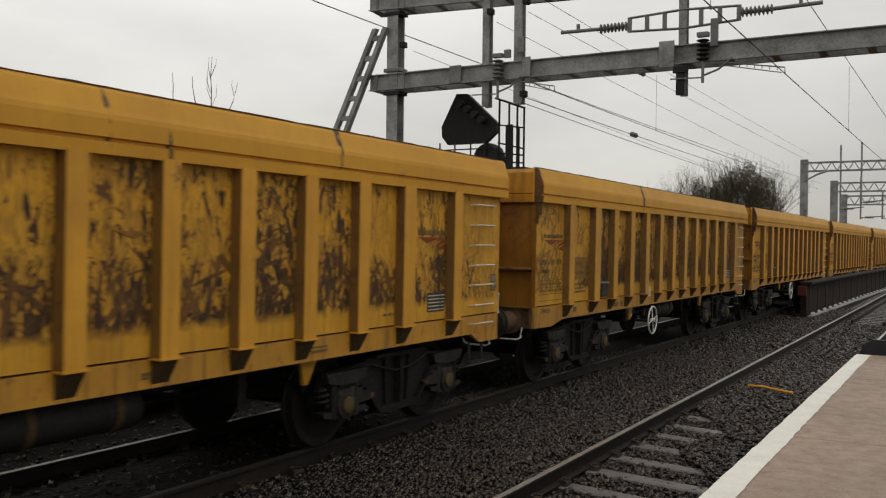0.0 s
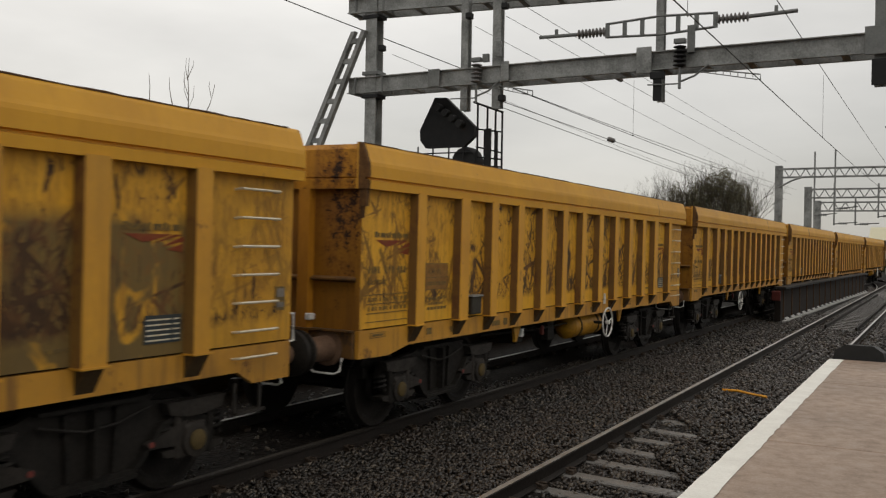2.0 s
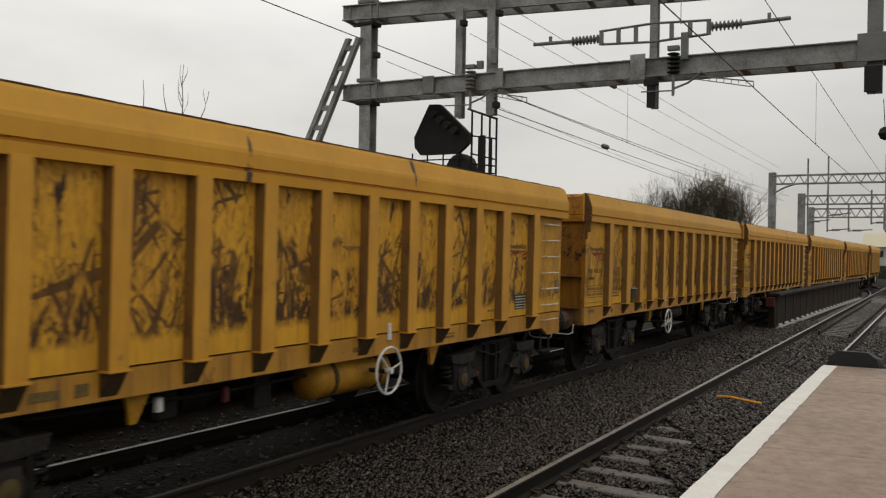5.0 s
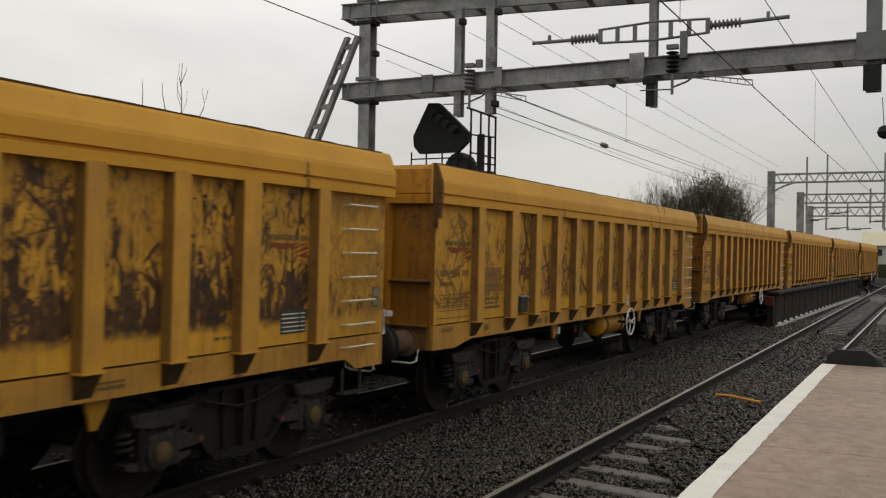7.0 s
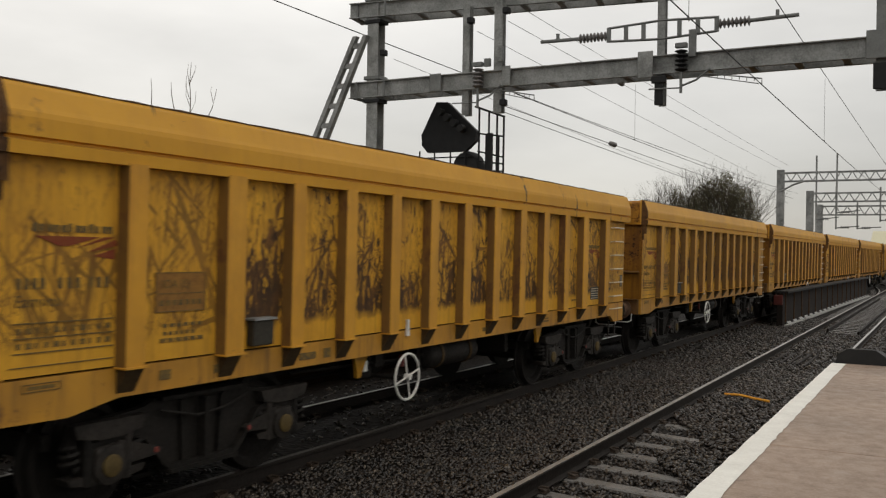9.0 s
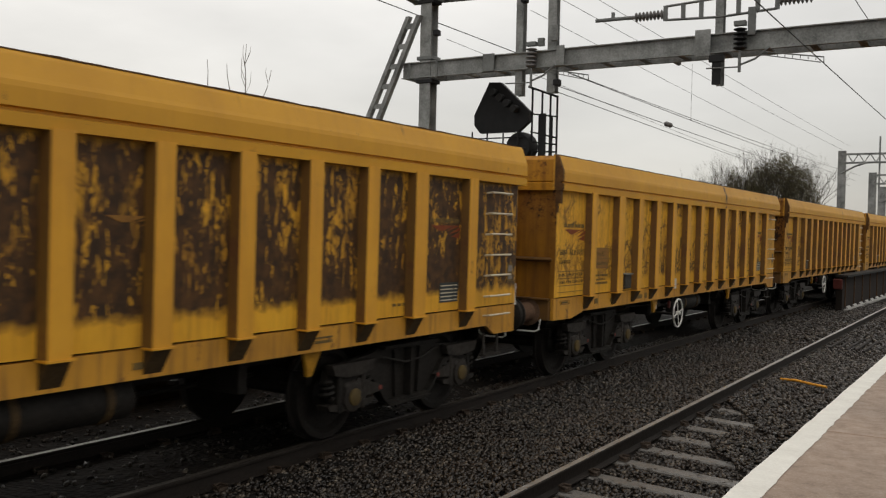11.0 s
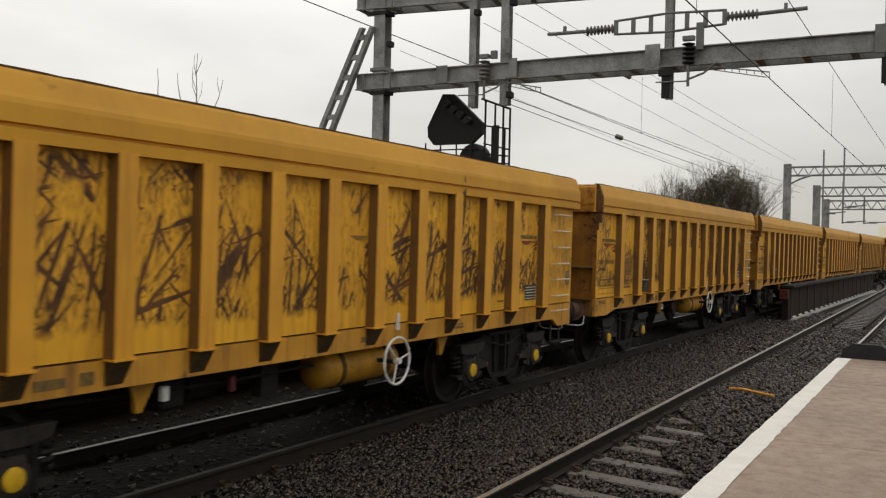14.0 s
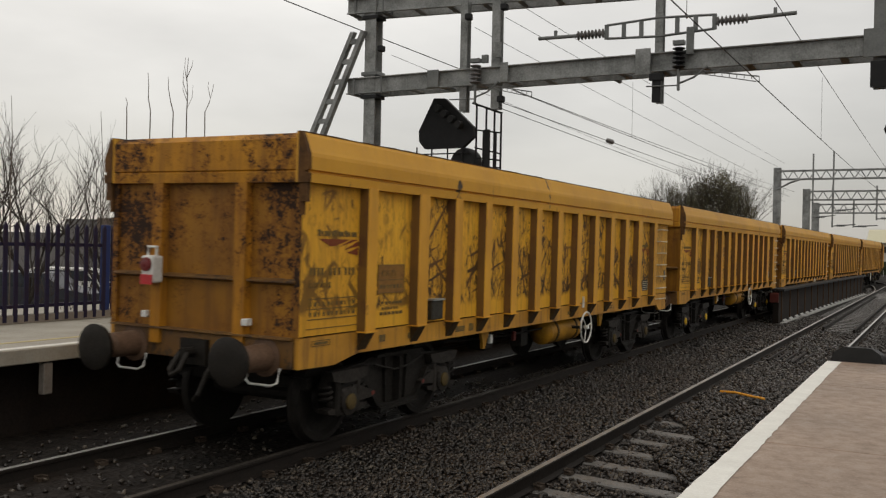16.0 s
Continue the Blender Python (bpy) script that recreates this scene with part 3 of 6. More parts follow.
def clip_mesh():
    bm = B()
    for s in (-1, 1):
        for k in (-1, 1):
            u = s * 0.7525 + k * 0.11
            box(bm, (u, 0, 0.022), (0.085, 0.12, 0.03), (0.8, 0.8))
            tube(bm, [(u + 0.02 * k, -0.06, 0.04), (u - 0.04 * k, -0.05, 0.05), (u - 0.04 * k, 0.03, 0.05), (u + 0.03 * k, 0.05, 0.045)], 0.011, 6)
    return mesh_of("rail_clips", bm, M_CLIP)


def build_track(name, label, path, z0, cant, stations, first, last, step, material, tilt_seed):
    tr = thing(name, label, "railway track", kind="structure")
    for side in (-1, 1):
        part("rail", rail_mesh(path, z0, cant, side, stations, (M_RAILDULL if side > 0 else M_RAILDIM) if material is M_SLEEPERD else M_RAILTOP), None, tr, "steel rail with a polished head")
    sl, cl = sleeper_mesh(material), clip_mesh()
    rnd = random.Random(tilt_seed)
    s = first
    while s < last:
        x, y, a = path(s)
        m = pose(x, y, z0, 0, -cant, a + rnd.uniform(-0.8, 0.8)) @ Matrix.Translation((rnd.uniform(-0.02, 0.02), 0, -0.158 - 0.205 + rnd.uniform(-0.006, 0.004)))
        ob = part("sleeper", sl, None, tr, at=m)
        if s < 34:
            part("rail_clips", cl, None, ob, "rusty spring clips", at=Matrix.Translation((0, 0, 0.205)))
        s += step


ISLAND = Matrix.Translation((0, 0, 0.091)) @ Matrix.Scale(0.957, 4)     # the island platform, built at a slightly larger measure


def build_platforms():
    # the platform beneath the camera: paving bays with open joints, coping and white line
    pf = thing("platform_near", "wet brown tarmac platform with a worn white edge line", "platform", kind="structure")
    joints = (-24.5, -18.4, -12.3, -6.1, -3.0, 0.07, 3.14, 6.21, 9.28, 11.44)
    for a, b in zip(joints, joints[1:]):
        bm = B()
        rounded_box(bm, (2.45, (a + b) / 2, 0.80), (6.98, b - a - 0.016, 0.22), 0.008, 1)
        part("paving_slab", bm, M_TARMAC, pf)
        bm = B()
        rounded_box(bm, (-1.083, (a + b) / 2, 0.795), (0.079, b - a - 0.010, 0.20), 0.012, 2)
        part("coping_stone", bm, M_COPING, pf)
    bm = B()
    rnd = random.Random(4)
    ys = [-24 + 0.09 * k for k in range(394)]
    left = [bm.verts.new((-1.122 + rnd.uniform(-0.003, 0.004), y, 0.9145)) for y in ys]
    right = [bm.verts.new((-0.972 + rnd.uniform(-0.006, 0.006), y, 0.9145)) for y in ys]
    low = [bm.verts.new((-1.1245, y, 0.86 + rnd.uniform(-0.012, 0.012))) for y in ys]
    for i in range(len(ys) - 1):
        bm.faces.new((left[i], right[i], right[i + 1], left[i + 1]))
        bm.faces.new((low[i], left[i], left[i + 1], low[i + 1]))
    part("edge_line", bm, M_LINE, pf, "worn white painted edge line")
    bm = B()
    box(bm, (2.6, -6.5, 0.17), (6.8, 35.6, 1.04))
    part("platform_wall", bm, M_BRICKD, pf, "damp dark brick platform wall")
    # rubber trespass guards at the platform's end
    bm = B()
    prism(bm, ((-0.28, 0.0), (0.28, 0.0), (0.25, 0.12), (0.15, 0.19), (-0.15, 0.19), (-0.25, 0.12)), "y", 0, 0.42)
    gm = mesh_of("trespass_guard", bm, M_RUBBER)
    for row in range(3):
        for k in range(8):
            tagged(new("trespass_guard", gm), "black rubber trespass guard block at the platform end", "trespass guard", "trespass guards").matrix_basis = \
                pose(-0.82 + 0.63 * k, 11.47 + 0.45 * row, 0.885 - 0.05 * row, -4)
    bm = B()
    prism(bm, ((11.44, -0.34), (11.44, 0.74), (13.4, 0.50), (17.0, -0.34)), "x", -1.1, 5.9)
    part("ramp", bm, M_BRICKD, pf, "dark platform end ramp")
    # the platform behind the train
    pb = thing("platform_far", "grey concrete platform with white and yellow edge lines", "platform", kind="structure")
    for k in range(9):
        bm = B()
        rounded_box(bm, (-11.75, -9 + 4.1 * k, 0.83), (5.85, 4.085, 0.17), 0.01, 1)
        part("paving_slab", bm, M_PAVE, pb)
    for x, w, m in ((-8.93, 0.12, M_LINE), (-9.45, 0.09, M_YLINE)):
        bm = B()
        box(bm, (x, 7, 0.917), (w, 36, 0.006))
        part("edge_line", bm, m, pb)
    bm = B()
    box(bm, (-11.9, 7, 0.2), (5.3, 36.4, 1.08))
    part("platform_wall", bm, M_BRICKD, pb)
    bm = B()
    box(bm, (-11.55, 7, 0.98), (0.16, 36.0, 0.12))
    part("kerb", bm, M_COPING, pb, "pale concrete kerb under the fence")
    for k in range(8):
        bm = B()
        rounded_box(bm, (-8.9, -5 + 4 * k, 0.55), (0.10, 0.12, 0.36), 0.01, 1)
        part("support_bracket", bm, M_COPING, pb)
    # narrow platform between the tracks, farther along
    pi = thing("platform_island", "dark narrow platform end with a white foot strip", "platform", kind="structure", at=ISLAND)

    def strip(x0, x1, z0, z1, y0, y1):
        bm, n = B(), 10
        rings = []
        for i in range(n + 1):
            y = y0 + (y1 - y0) * i / n
            o = BEND * y * y / 2 - BEND * 33.5 ** 2 / 2
            rings.append([bm.verts.new((x + o, y, z)) for x, z in ((x0, z0), (x1, z0), (x1, z1), (x0, z1))])
        for r0, r1 in zip(rings, rings[1:]):
            for k in range(4):
                bm.faces.new((r0[k], r0[(k + 1) % 4], r1[(k + 1) % 4], r1[k]))
        bm.faces.new(rings[0])
        bm.faces.new(rings[-1][::-1])
        return bm
    part("platform_wall", strip(-5.10, -4.90, -0.34, 0.84, 33.5, 63), M_BRICKD, pi)
    part("paving", strip(-5.12, -4.72, 0.86, 0.93, 33.45, 63), M_RUBBER, pi, "dark wet paving")
    bm = strip(-4.84, -4.64, -0.40, -0.235, 33.5, 63)
    part("foot_strip", bm, M_STRIP, pi, "pale cable trough along the wall's foot")
    for k in range(22):
        y = 34 + 1.35 * k
        bm = B()
        prism(bm, ((-4.84, -0.16), (-4.84, -0.34), (-4.66, -0.34)), "y", y, y + 0.75)
        part("buttress", bm, M_STRIP, pi, at=Matrix.Translation((BEND * y * y / 2 - BEND * 33.5 ** 2 / 2, 0, 0)))
    bm = B()
    box(bm, (-4.89, 0, 0.34), (0.05, 0.07, 1.02))
    pier = mesh_of("pier", bm, M_RUSTY)
    for k in range(16):
        y = 34.0 + 1.85 * k
        part("pier", pier, None, pi, at=pose(BEND * y * y / 2 - BEND * 33.5 ** 2 / 2, y, 0))
    bm = B()
    rounded_box(bm, (-4.80, 31.85, 0.69), (0.28, 0.12, 0.33), 0.02, 1)
    tagged(part("sign_box", bm, M_REDBOX), "dull red box sign at the platform end", "sign")


def build_fence():
    fe = thing("fence", "dark blue steel railing fence on the platform", "fence")
    bm = B()
    prism(bm, ((-0.032, 0.0), (0.032, 0.0), (0.032, 1.36), (0.0, 1.42), (-0.032, 1.36)), "x", -0.012, 0.012)
    me = mesh_of("picket", bm, M_FENCE)
    y = 3.0
    while y < 22:
        part("picket", me, None, fe, at=Matrix.Translation((-11.48, y, 0.945)))
        y += 0.172
    for z in (1.16, 2.05):
        bm = B()
        box(bm, (-11.515, 12.5, z), (0.04, 19.2, 0.05))
        part("fence_rail", bm, M_FENCE, fe)
    bm = B()
    rounded_box(bm, (0, 0, 0.72), (0.11, 0.11, 1.44), 0.012, 2)
    me = mesh_of("fence_post", bm, M_FENCEB)
    for y in (4.1, 7.2, 10.12, 10.34, 13.4, 16.4, 19.5):
        part("fence_post", me, None, fe, "blue square post", at=Matrix.Translation((-11.53, y, 0.93)))


# ---------------------------------------------------------------- overhead line structures
def i_beam(bm, x0, x1, y, z0, z1, depth=0.62):
    """Two channels side by side, front face 0.15 before y, open below with battens between them."""
    for s in (-1, 1):
        yy = y + 0.16 + s * depth / 2
        box(bm, ((x0 + x1) / 2, yy, (z0 + z1) / 2), (x1 - x0, 0.014, z1 - z0))
        for z in (z0 + 0.011, z1 - 0.011):
            box(bm, ((x0 + x1) / 2, yy + s * 0.045, z), (x1 - x0, 0.09, 0.024))
    n = int((x1 - x0) / 0.95)
    for k in range(n + 1):
        x = x0 + 0.1 + (x1 - x0 - 0.2) * k / n
        box(bm, (x, y + 0.16, z0 + 0.03), (0.16, depth - 0.02, 0.05))


def insulator(bm, c, axis, length, r, sheds):
    prof = []
    for k in range(sheds):
        h = -length / 2 + length * (k + 0.5) / sheds
        w = length / sheds
        prof += [(h - w * 0.45, r * 0.42), (h - w * 0.1, r), (h + w * 0.05, r * 0.95), (h + w * 0.3, r * 0.42)]
    lathe(bm, prof, c, axis, 14)


GY = 21.46


def build_gantry():
    ga = thing("gantry", "grey galvanised steel overhead line gantry across the tracks", "gantry")
    for x in (-13.98, 6.6):
        bm = B()
        box(bm, (x, GY, 4.6), (0.02, 0.34, 9.3))
        for s in (-1, 1):
            box(bm, (x, GY + s * 0.17, 4.6), (0.35, 0.022, 9.3))
        box(bm, (x, GY, 0.97), (0.7, 0.6, 0.04))
        part("column", bm, M_GALV, ga)
    bm = B()
    i_beam(bm, -14.72, 7.0, GY, 6.36, 6.80)
    part("beam", bm, M_GALV, ga)
    bm = B()
    i_beam(bm, -14.72, 7.0, 0, 8.58, 9.0)
    part("beam", bm, M_GALV, ga, at=pose(-14, GY, 0, 0, 0, 8) @ Matrix.Translation((14, 0, 0)))
    for x in (-14.45, -13.55):
        for z0, z1 in ((6.40, 6.76), (8.62, 8.96)):
            bm = B()
            for yy in (-0.255, 0.255):
                box(bm, (x, GY + yy, (z0 + z1) / 2), (0.05, 0.03, z1 - z0 + 0.08))
            box(bm, (x, GY + 0.06, z0 - 0.06), (0.05, 0.66, 0.03))
            part("clamp", bm, M_GALVD, ga)
    for z in (6.26, 6.90, 8.46, 9.08):
        bm = B()
        rounded_box(bm, (-13.98, GY, z), (0.52, 0.44, 0.10), 0.01, 1)
        part("column_collar", bm, M_BLACK if z in (6.26, 8.46) else M_GALVD, ga, "dark clamp collar round the column")
    for x, w, z0, z1 in ((-11.09, 0.20, 5.70, 8.62), (-10.16, 0.23, 5.72, 8.8), (-5.92, 0.18, 5.64, 9.4), (-1.18, 0.30, 5.68, 9.6)):
        bm = B()
        box(bm, (x, GY - 0.02, (z0 + z1) / 2), (w * 0.12, 0.20, z1 - z0))
        for s in (-1, 1):
            box(bm, (x, GY - 0.02 + s * 0.1, (z0 + z1) / 2), (w, 0.02, z1 - z0))
        part("drop_post", bm, M_GALV if x < -3 else M_GALVD, ga)
    for x, z, w, h, m in ((-11.92, 6.60, 0.34, 0.46, M_GALVD), (-6.25, 6.60, 0.36, 0.62, M_GALV), (-1.2, 6.62, 0.62, 0.60, M_GALVD), (-5.92, 6.22, 0.34, 0.16, M_BLACK), (-5.92, 5.9, 0.2, 0.55, M_BLACK), (-1.2, 5.95, 0.34, 0.55, M_BLACK), (-9.85, 6.62, 0.22, 0.5, M_GALV), (-10.02, 7.2, 0.14, 0.4, M_GALV)):
        bm = B()
        rounded_box(bm, (x, GY - 0.265, z), (w, 0.04 if h > 0.4 else 0.1, h), 0.006, 1)
        part("bolted_plate", bm, m, ga)
    # bracing ladder that leans on the column
    top, foot = Vector((-14.30, GY - 0.28, 8.06)), Vector((-17.74, GY - 0.28, 0.85))
    d = (top - foot).normalized()
    for s in (-1, 1):
        bm = B()
        a, b = foot + Vector((s * 0.24, 0, 0)), top + Vector((s * 0.17, 0, 0))
        prism(bm, ((a.x - 0.075, a.z), (a.x + 0.075, a.z), (b.x + 0.065, b.z), (b.x - 0.065, b.z)), "y", a.y - 0.08, a.y + 0.08)
        part("brace_rail", bm, M_GALV, ga)
    for k in range(13):
        p = foot + d * (0.5 + 0.60 * k)
        bm = B()
        box(bm, p, (0.40, 0.10, 0.13))
        part("brace_rung", bm, M_GALV, ga)
    # insulators standing on the beam with registration arms
    for x, tip in ((-10.63, -9.05), (-5.39, -3.60)):
        bm = B()
        insulator(bm, (x, GY - 0.32, 6.62), "z", 0.52, 0.15, 5)
        part("insulator", bm, M_BLACK if x > -6 else M_INS, ga, "dark ribbed insulator" if x > -6 else "grey ribbed insulator", smooth=True)
        bm = B()
        box(bm, (x, GY - 0.32, 6.96), (0.26, 0.16, 0.10))
        part("insulator_cap", bm, M_GALVD, ga)
        bm = B()
        box(bm, (x + 0.24, GY - 0.26, 7.0), (0.16, 0.10, 0.62 if x > -6 else 0.2))
        part("stub_post", bm, M_GALVD, ga)
        bm = B()
        tube(bm, [(x, GY - 0.32, 6.35), (x, GY - 0.32, 5.86)], 0.035, 8)
        tube(bm, [(x, GY - 0.32, 5.98), (x - 0.75, GY - 0.32, 6.0)], 0.018, 6)
        tube(bm, [(x, GY - 0.32, 6.02), (x + 0.35, GY - 0.32, 6.14), (x + 0.66, GY - 0.32, 6.38)], 0.025, 6)
        part("insulator_bracket", bm, M_GALVD, ga)
        bm = B()
        a, b = Vector((x + 0.5, GY - 0.32, 6.28)), Vector((tip, GY - 0.32, 6.06))
        tube(bm, [a, b, b - Vector((0, 0, 0.14))], 0.016, 6)
        tube(bm, [a - Vector((0, 0, 0.07)), b - Vector((0.06, 0, 0.11))], 0.012, 6)
        for k in range(8):
            p = a.lerp(b, k / 8)
            tube(bm, [p, p - Vector((0, 0, 0.08))], 0.009, 5)
        part("registration_arm", bm, M_GALVD, ga, "light lattice registration arm")
    # cross arm with ribbed insulators
    bm = B()
    z = 7.42
    for s in (-1, 1):
        x0, x1 = -5.92, -5.92 + s * 1.28
        for a, b in (((x0, z + 0.22), (x1, z + 0.16)), ((x0, z - 0.22), (x1, z - 0.16))):
            tube(bm, [(a[0], GY - 0.12, a[1]), (b[0], GY - 0.12, b[1])], 0.03, 4)
        for k in range(1, 4):
            x = x0 + (x1 - x0) * k / 3
            box(bm, (x, GY - 0.12, z), (0.10, 0.04, 0.36))
    part("arm_frame", bm, M_GALVD, ga, at=None)
    for s, dz in ((-1, -0.02), (1, 0.0)):
        bm = B()
        insulator(bm, (-5.92 + s * 1.68, GY - 0.12, z + dz), "x", 0.72, 0.115, 8)
        part("insulator", bm, M_INS, ga, "grey ribbed insulator", smooth=True)
        bm = B()
        tube(bm, [(-5.92 + s * 2.0, GY - 0.12, z + dz), (-5.92 + s * 3.05, GY - 0.12, z + dz + 0.02)], 0.045, 10)
        box(bm, (-5.92 + s * 2.6, GY - 0.12, z + dz + 0.1), (0.07, 0.06, 0.16))
        part("arm_tube", bm, M_GALVD, ga)
    for x, z in ((-10.92, 8.15), (-13.6, 7.55), (-9.9, 8.3), (-9.95, 5.95)):
        bm = B()
        rounded_box(bm, (x, GY - 0.2, z), (0.16, 0.2, 0.16), 0.02, 1)
        part("wire_clamp", bm, M_BLACK, ga)


def build_signal():
    sg = thing("signal", "black railway signal head with hood and caged ladder", "signal")
    y = 22.4
    bm = B()
    out = ((-13.00, 5.39), (-12.53, 6.29), (-12.18, 6.27), (-11.27, 5.43), (-11.29, 5.15), (-11.60, 4.885), (-12.80, 4.885), (-12.98, 5.10))
    prism(bm, out, "y", y - 0.04, y + 0.12)
    part("backboard", bm, M_BLACK, sg)
    for k in range(4):
        bm = B()
        lathe(bm, [(0, 0.10), (0.2, 0.11), (0.22, 0.09)], (-12.32 + 0.22 * k, y - 0.28, 5.98 - 0.16 * k), "y", 12)
        part("lamp_housing", bm, M_RUBBER, sg, smooth=True)
    bm = B()
    lathe(bm, [(0, 0.36), (0.12, 0.42), (0.4, 0.42), (0.52, 0.25)], (-11.57, y - 0.1, 4.47), "y", 18)
    part("lower_lamp", bm, M_BLACK, sg, smooth=True)
    for x in (-12.98, -12.5, -12.0, -11.55):
        bm = B()
        tube(bm, [(x, y - 0.15, 4.15), (x, y - 0.15, 4.92)], 0.022, 6)
        part("guard_post", bm, M_BLACK, sg)
    for z in (4.42, 4.72):
        bm = B()
        tube(bm, [(-12.98, y - 0.15, z), (-11.3, y - 0.15, z)], 0.02, 6)
        part("guard_rail", bm, M_BLACK, sg)
    bm = B()
    box(bm, (-11.7, y + 0.3, 4.15), (2.7, 1.0, 0.06))
    part("walkway", bm, M_BLACK, sg)
    bm = B()
    rounded_box(bm, (-11.8, y + 0.55, 2.5), (0.26, 0.26, 3.4), 0.02, 1)
    part("post", bm, M_BLACK, sg)
    for x, yy, top in ((-11.20, 0, 6.03), (-10.66, 0, 5.83), (-10.46, 0, 5.76), (-11.05, 0.3, 5.98), (-10.98, 0, 5.30), (-10.75, 0.3, 5.3)):
        bm = B()
        tube(bm, [(x, y + yy, 4.1), (x, y + yy, top)], 0.028, 6)
        part("cage_upright", bm, M_BLACK, sg)
    for z, z2 in ((4.35, 4.30), (4.60, 4.50), (4.875, 4.675), (5.36, 5.24), (6.10, 5.77)):
        bm = B()
        tube(bm, [(-11.33 if z > 6 else -11.24, y, z), (-10.44, y, z2)], 0.034 if z > 6 else 0.024, 6)
        part("cage_hoop", bm, M_BLACK, sg)
    bm = B()
    rounded_box(bm, (-10.86, y - 0.02, 4.75), (0.15, 0.1, 1.2), 0.01, 1)
    part("junction_box", bm, M_BLACK, sg)


def build_wires():
    # x, height at the gantry, rise per metre beyond it, start and end along the line, radius, material
    runs = ((-9.63, 6.163, 0.0021, 21.3, 70, 0.010, M_WIRE), (-9.99, 5.885, 0.0010, 21.3, 70, 0.010, M_WIRE), (-10.03, 5.745, -0.0100, 21.3, 62, 0.009, M_WIRE), (-3.59, 5.915, 0.0110, -14, 70, 0.011, M_WIRE), (-2.77, 6.815, 0.0084, -14, 70, 0.009, M_WIRE),
            (-10.76, 7.868, -0.0129, 21.3, 62, 0.0070, M_WIREL), (-9.88, 8.043, 0.0009, 21.3, 66, 0.0070, M_WIREL), (-9.45, 8.299, 0.0006, 21.3, 66, 0.0070, M_WIREL), (-13.29, 7.355, -0.0192, 21.3, 62, 0.0070, M_WIREL), (-15.97, 8.83, 0.0040, -12, 120, 0.015, M_WIRE))
    for x, z, rise, y0, y1, r, m in runs:
        bm = B()
        tube(bm, [(x, y, z + rise * (y - GY) + 0.00012 * (y - GY) * (y - 62)) for y in [y0 + (y1 - y0) * k / 12 for k in range(13)]], r, 6)
        tagged(part("overhead_wire", bm, m), "thin overhead line wire above the tracks", "overhead wire", "overhead wires")
    for x, y, z0, z1 in ((-3.59, 33.0, 6.02, 8.1), (-9.63, 31.5, 6.16, 8.1), (-3.59, 14.5, 5.85, 7.4)):
        bm = B()
        tube(bm, [(x, y, z0 - 0.04), (x, y, z1)], 0.006, 5)
        tube(bm, [(x, y - 0.05, z0), (x, y + 0.05, z0)], 0.022, 6)
        tagged(part("dropper_wire", bm, M_WIREL), "thin vertical dropper holding the contact wire", "dropper wire", "dropper wires")
    for x, y, z in ((-9.99, 30.2, 5.87), (-9.88, 30.6, 8.017)):
        bm = B()
        insulator(bm, (x, y, z), "y", 0.55, 0.085, 4)
        tagged(part("section_insulator", bm, M_INS, smooth=True), "grey in-line insulator on an overhead wire", "insulator", "line insulators")
    bm = B()
    lathe(bm, [(-0.14, 0.03), (-0.10, 0.10), (0, 0.14), (0.1, 0.10), (0.14, 0.03)], (-0.95, GY - 0.3, 4.78), "z", 16)
    tube(bm, [(-0.95, GY - 0.3, 4.8), (-0.99, GY - 0.3, 5.5)], 0.008, 5)
    tagged(part("hanging_ball", bm, M_BLACK, smooth=True), "small black ball hanging from a wire", "marker ball")


def build_far_gantry(y, x0, x1, z, arch, tall):
    """A lattice portal farther along the line."""
    ga = thing("lattice_gantry", "grey lattice steel overhead line portal far along the line", "gantry", "far gantries")
    k = y / 60
    bm = B()
    box(bm, (x0, y, z / 2), (0.42 * k, 0.4, z + 0.4))
    part("column", bm, M_GALV, ga)
    bm = B()
    h = 0.52 * k
    for zz in (z, z - h):
        for s in (-0.2, 0.2):
            box(bm, ((x0 + x1) / 2, y + s, zz), (x1 - x0, 0.07, 0.085 * k))
    n = int((x1 - x0) / (0.62 * k))
    for i in range(n):
        a, b = x0 + (x1 - x0) * i / n, x0 + (x1 - x0) * (i + 1) / n
        m_ = (a + b) / 2
        tube(bm, [(a, y - 0.2, z - h), (m_, y - 0.2, z)], 0.028 * k, 4)
        tube(bm, [(m_, y - 0.2, z), (b, y - 0.2, z - h)], 0.028 * k, 4)
    if arch:
        tube(bm, [(x0, y - 0.2, z - 1.15 * k), (x0 + 0.75 * k, y - 0.2, z - 0.75 * k), (x0 + 1.45 * k, y - 0.2, z - h)], 0.06 * k, 6)
    part("truss", bm, M_GALV, ga)
    for x, up, down in tall:
        bm = B()
        tube(bm, [(x, y - 0.25, z - down), (x, y - 0.25, z + up)], 0.055 * k, 6)
        part("drop_post", bm, M_GALV, ga)
        bm = B()
        tube(bm, [(x, y - 0.3, z - down + 0.1), (x + 1.3 * k, y - 0.3, z - down + 0.25)], 0.035 * k, 6)
        insulator(bm, (x + 0.5 * k, y - 0.3, z - down + 0.15), "x", 0.5 * k, 0.09 * k, 4)
        part("cantilever", bm, M_GALVD, ga)


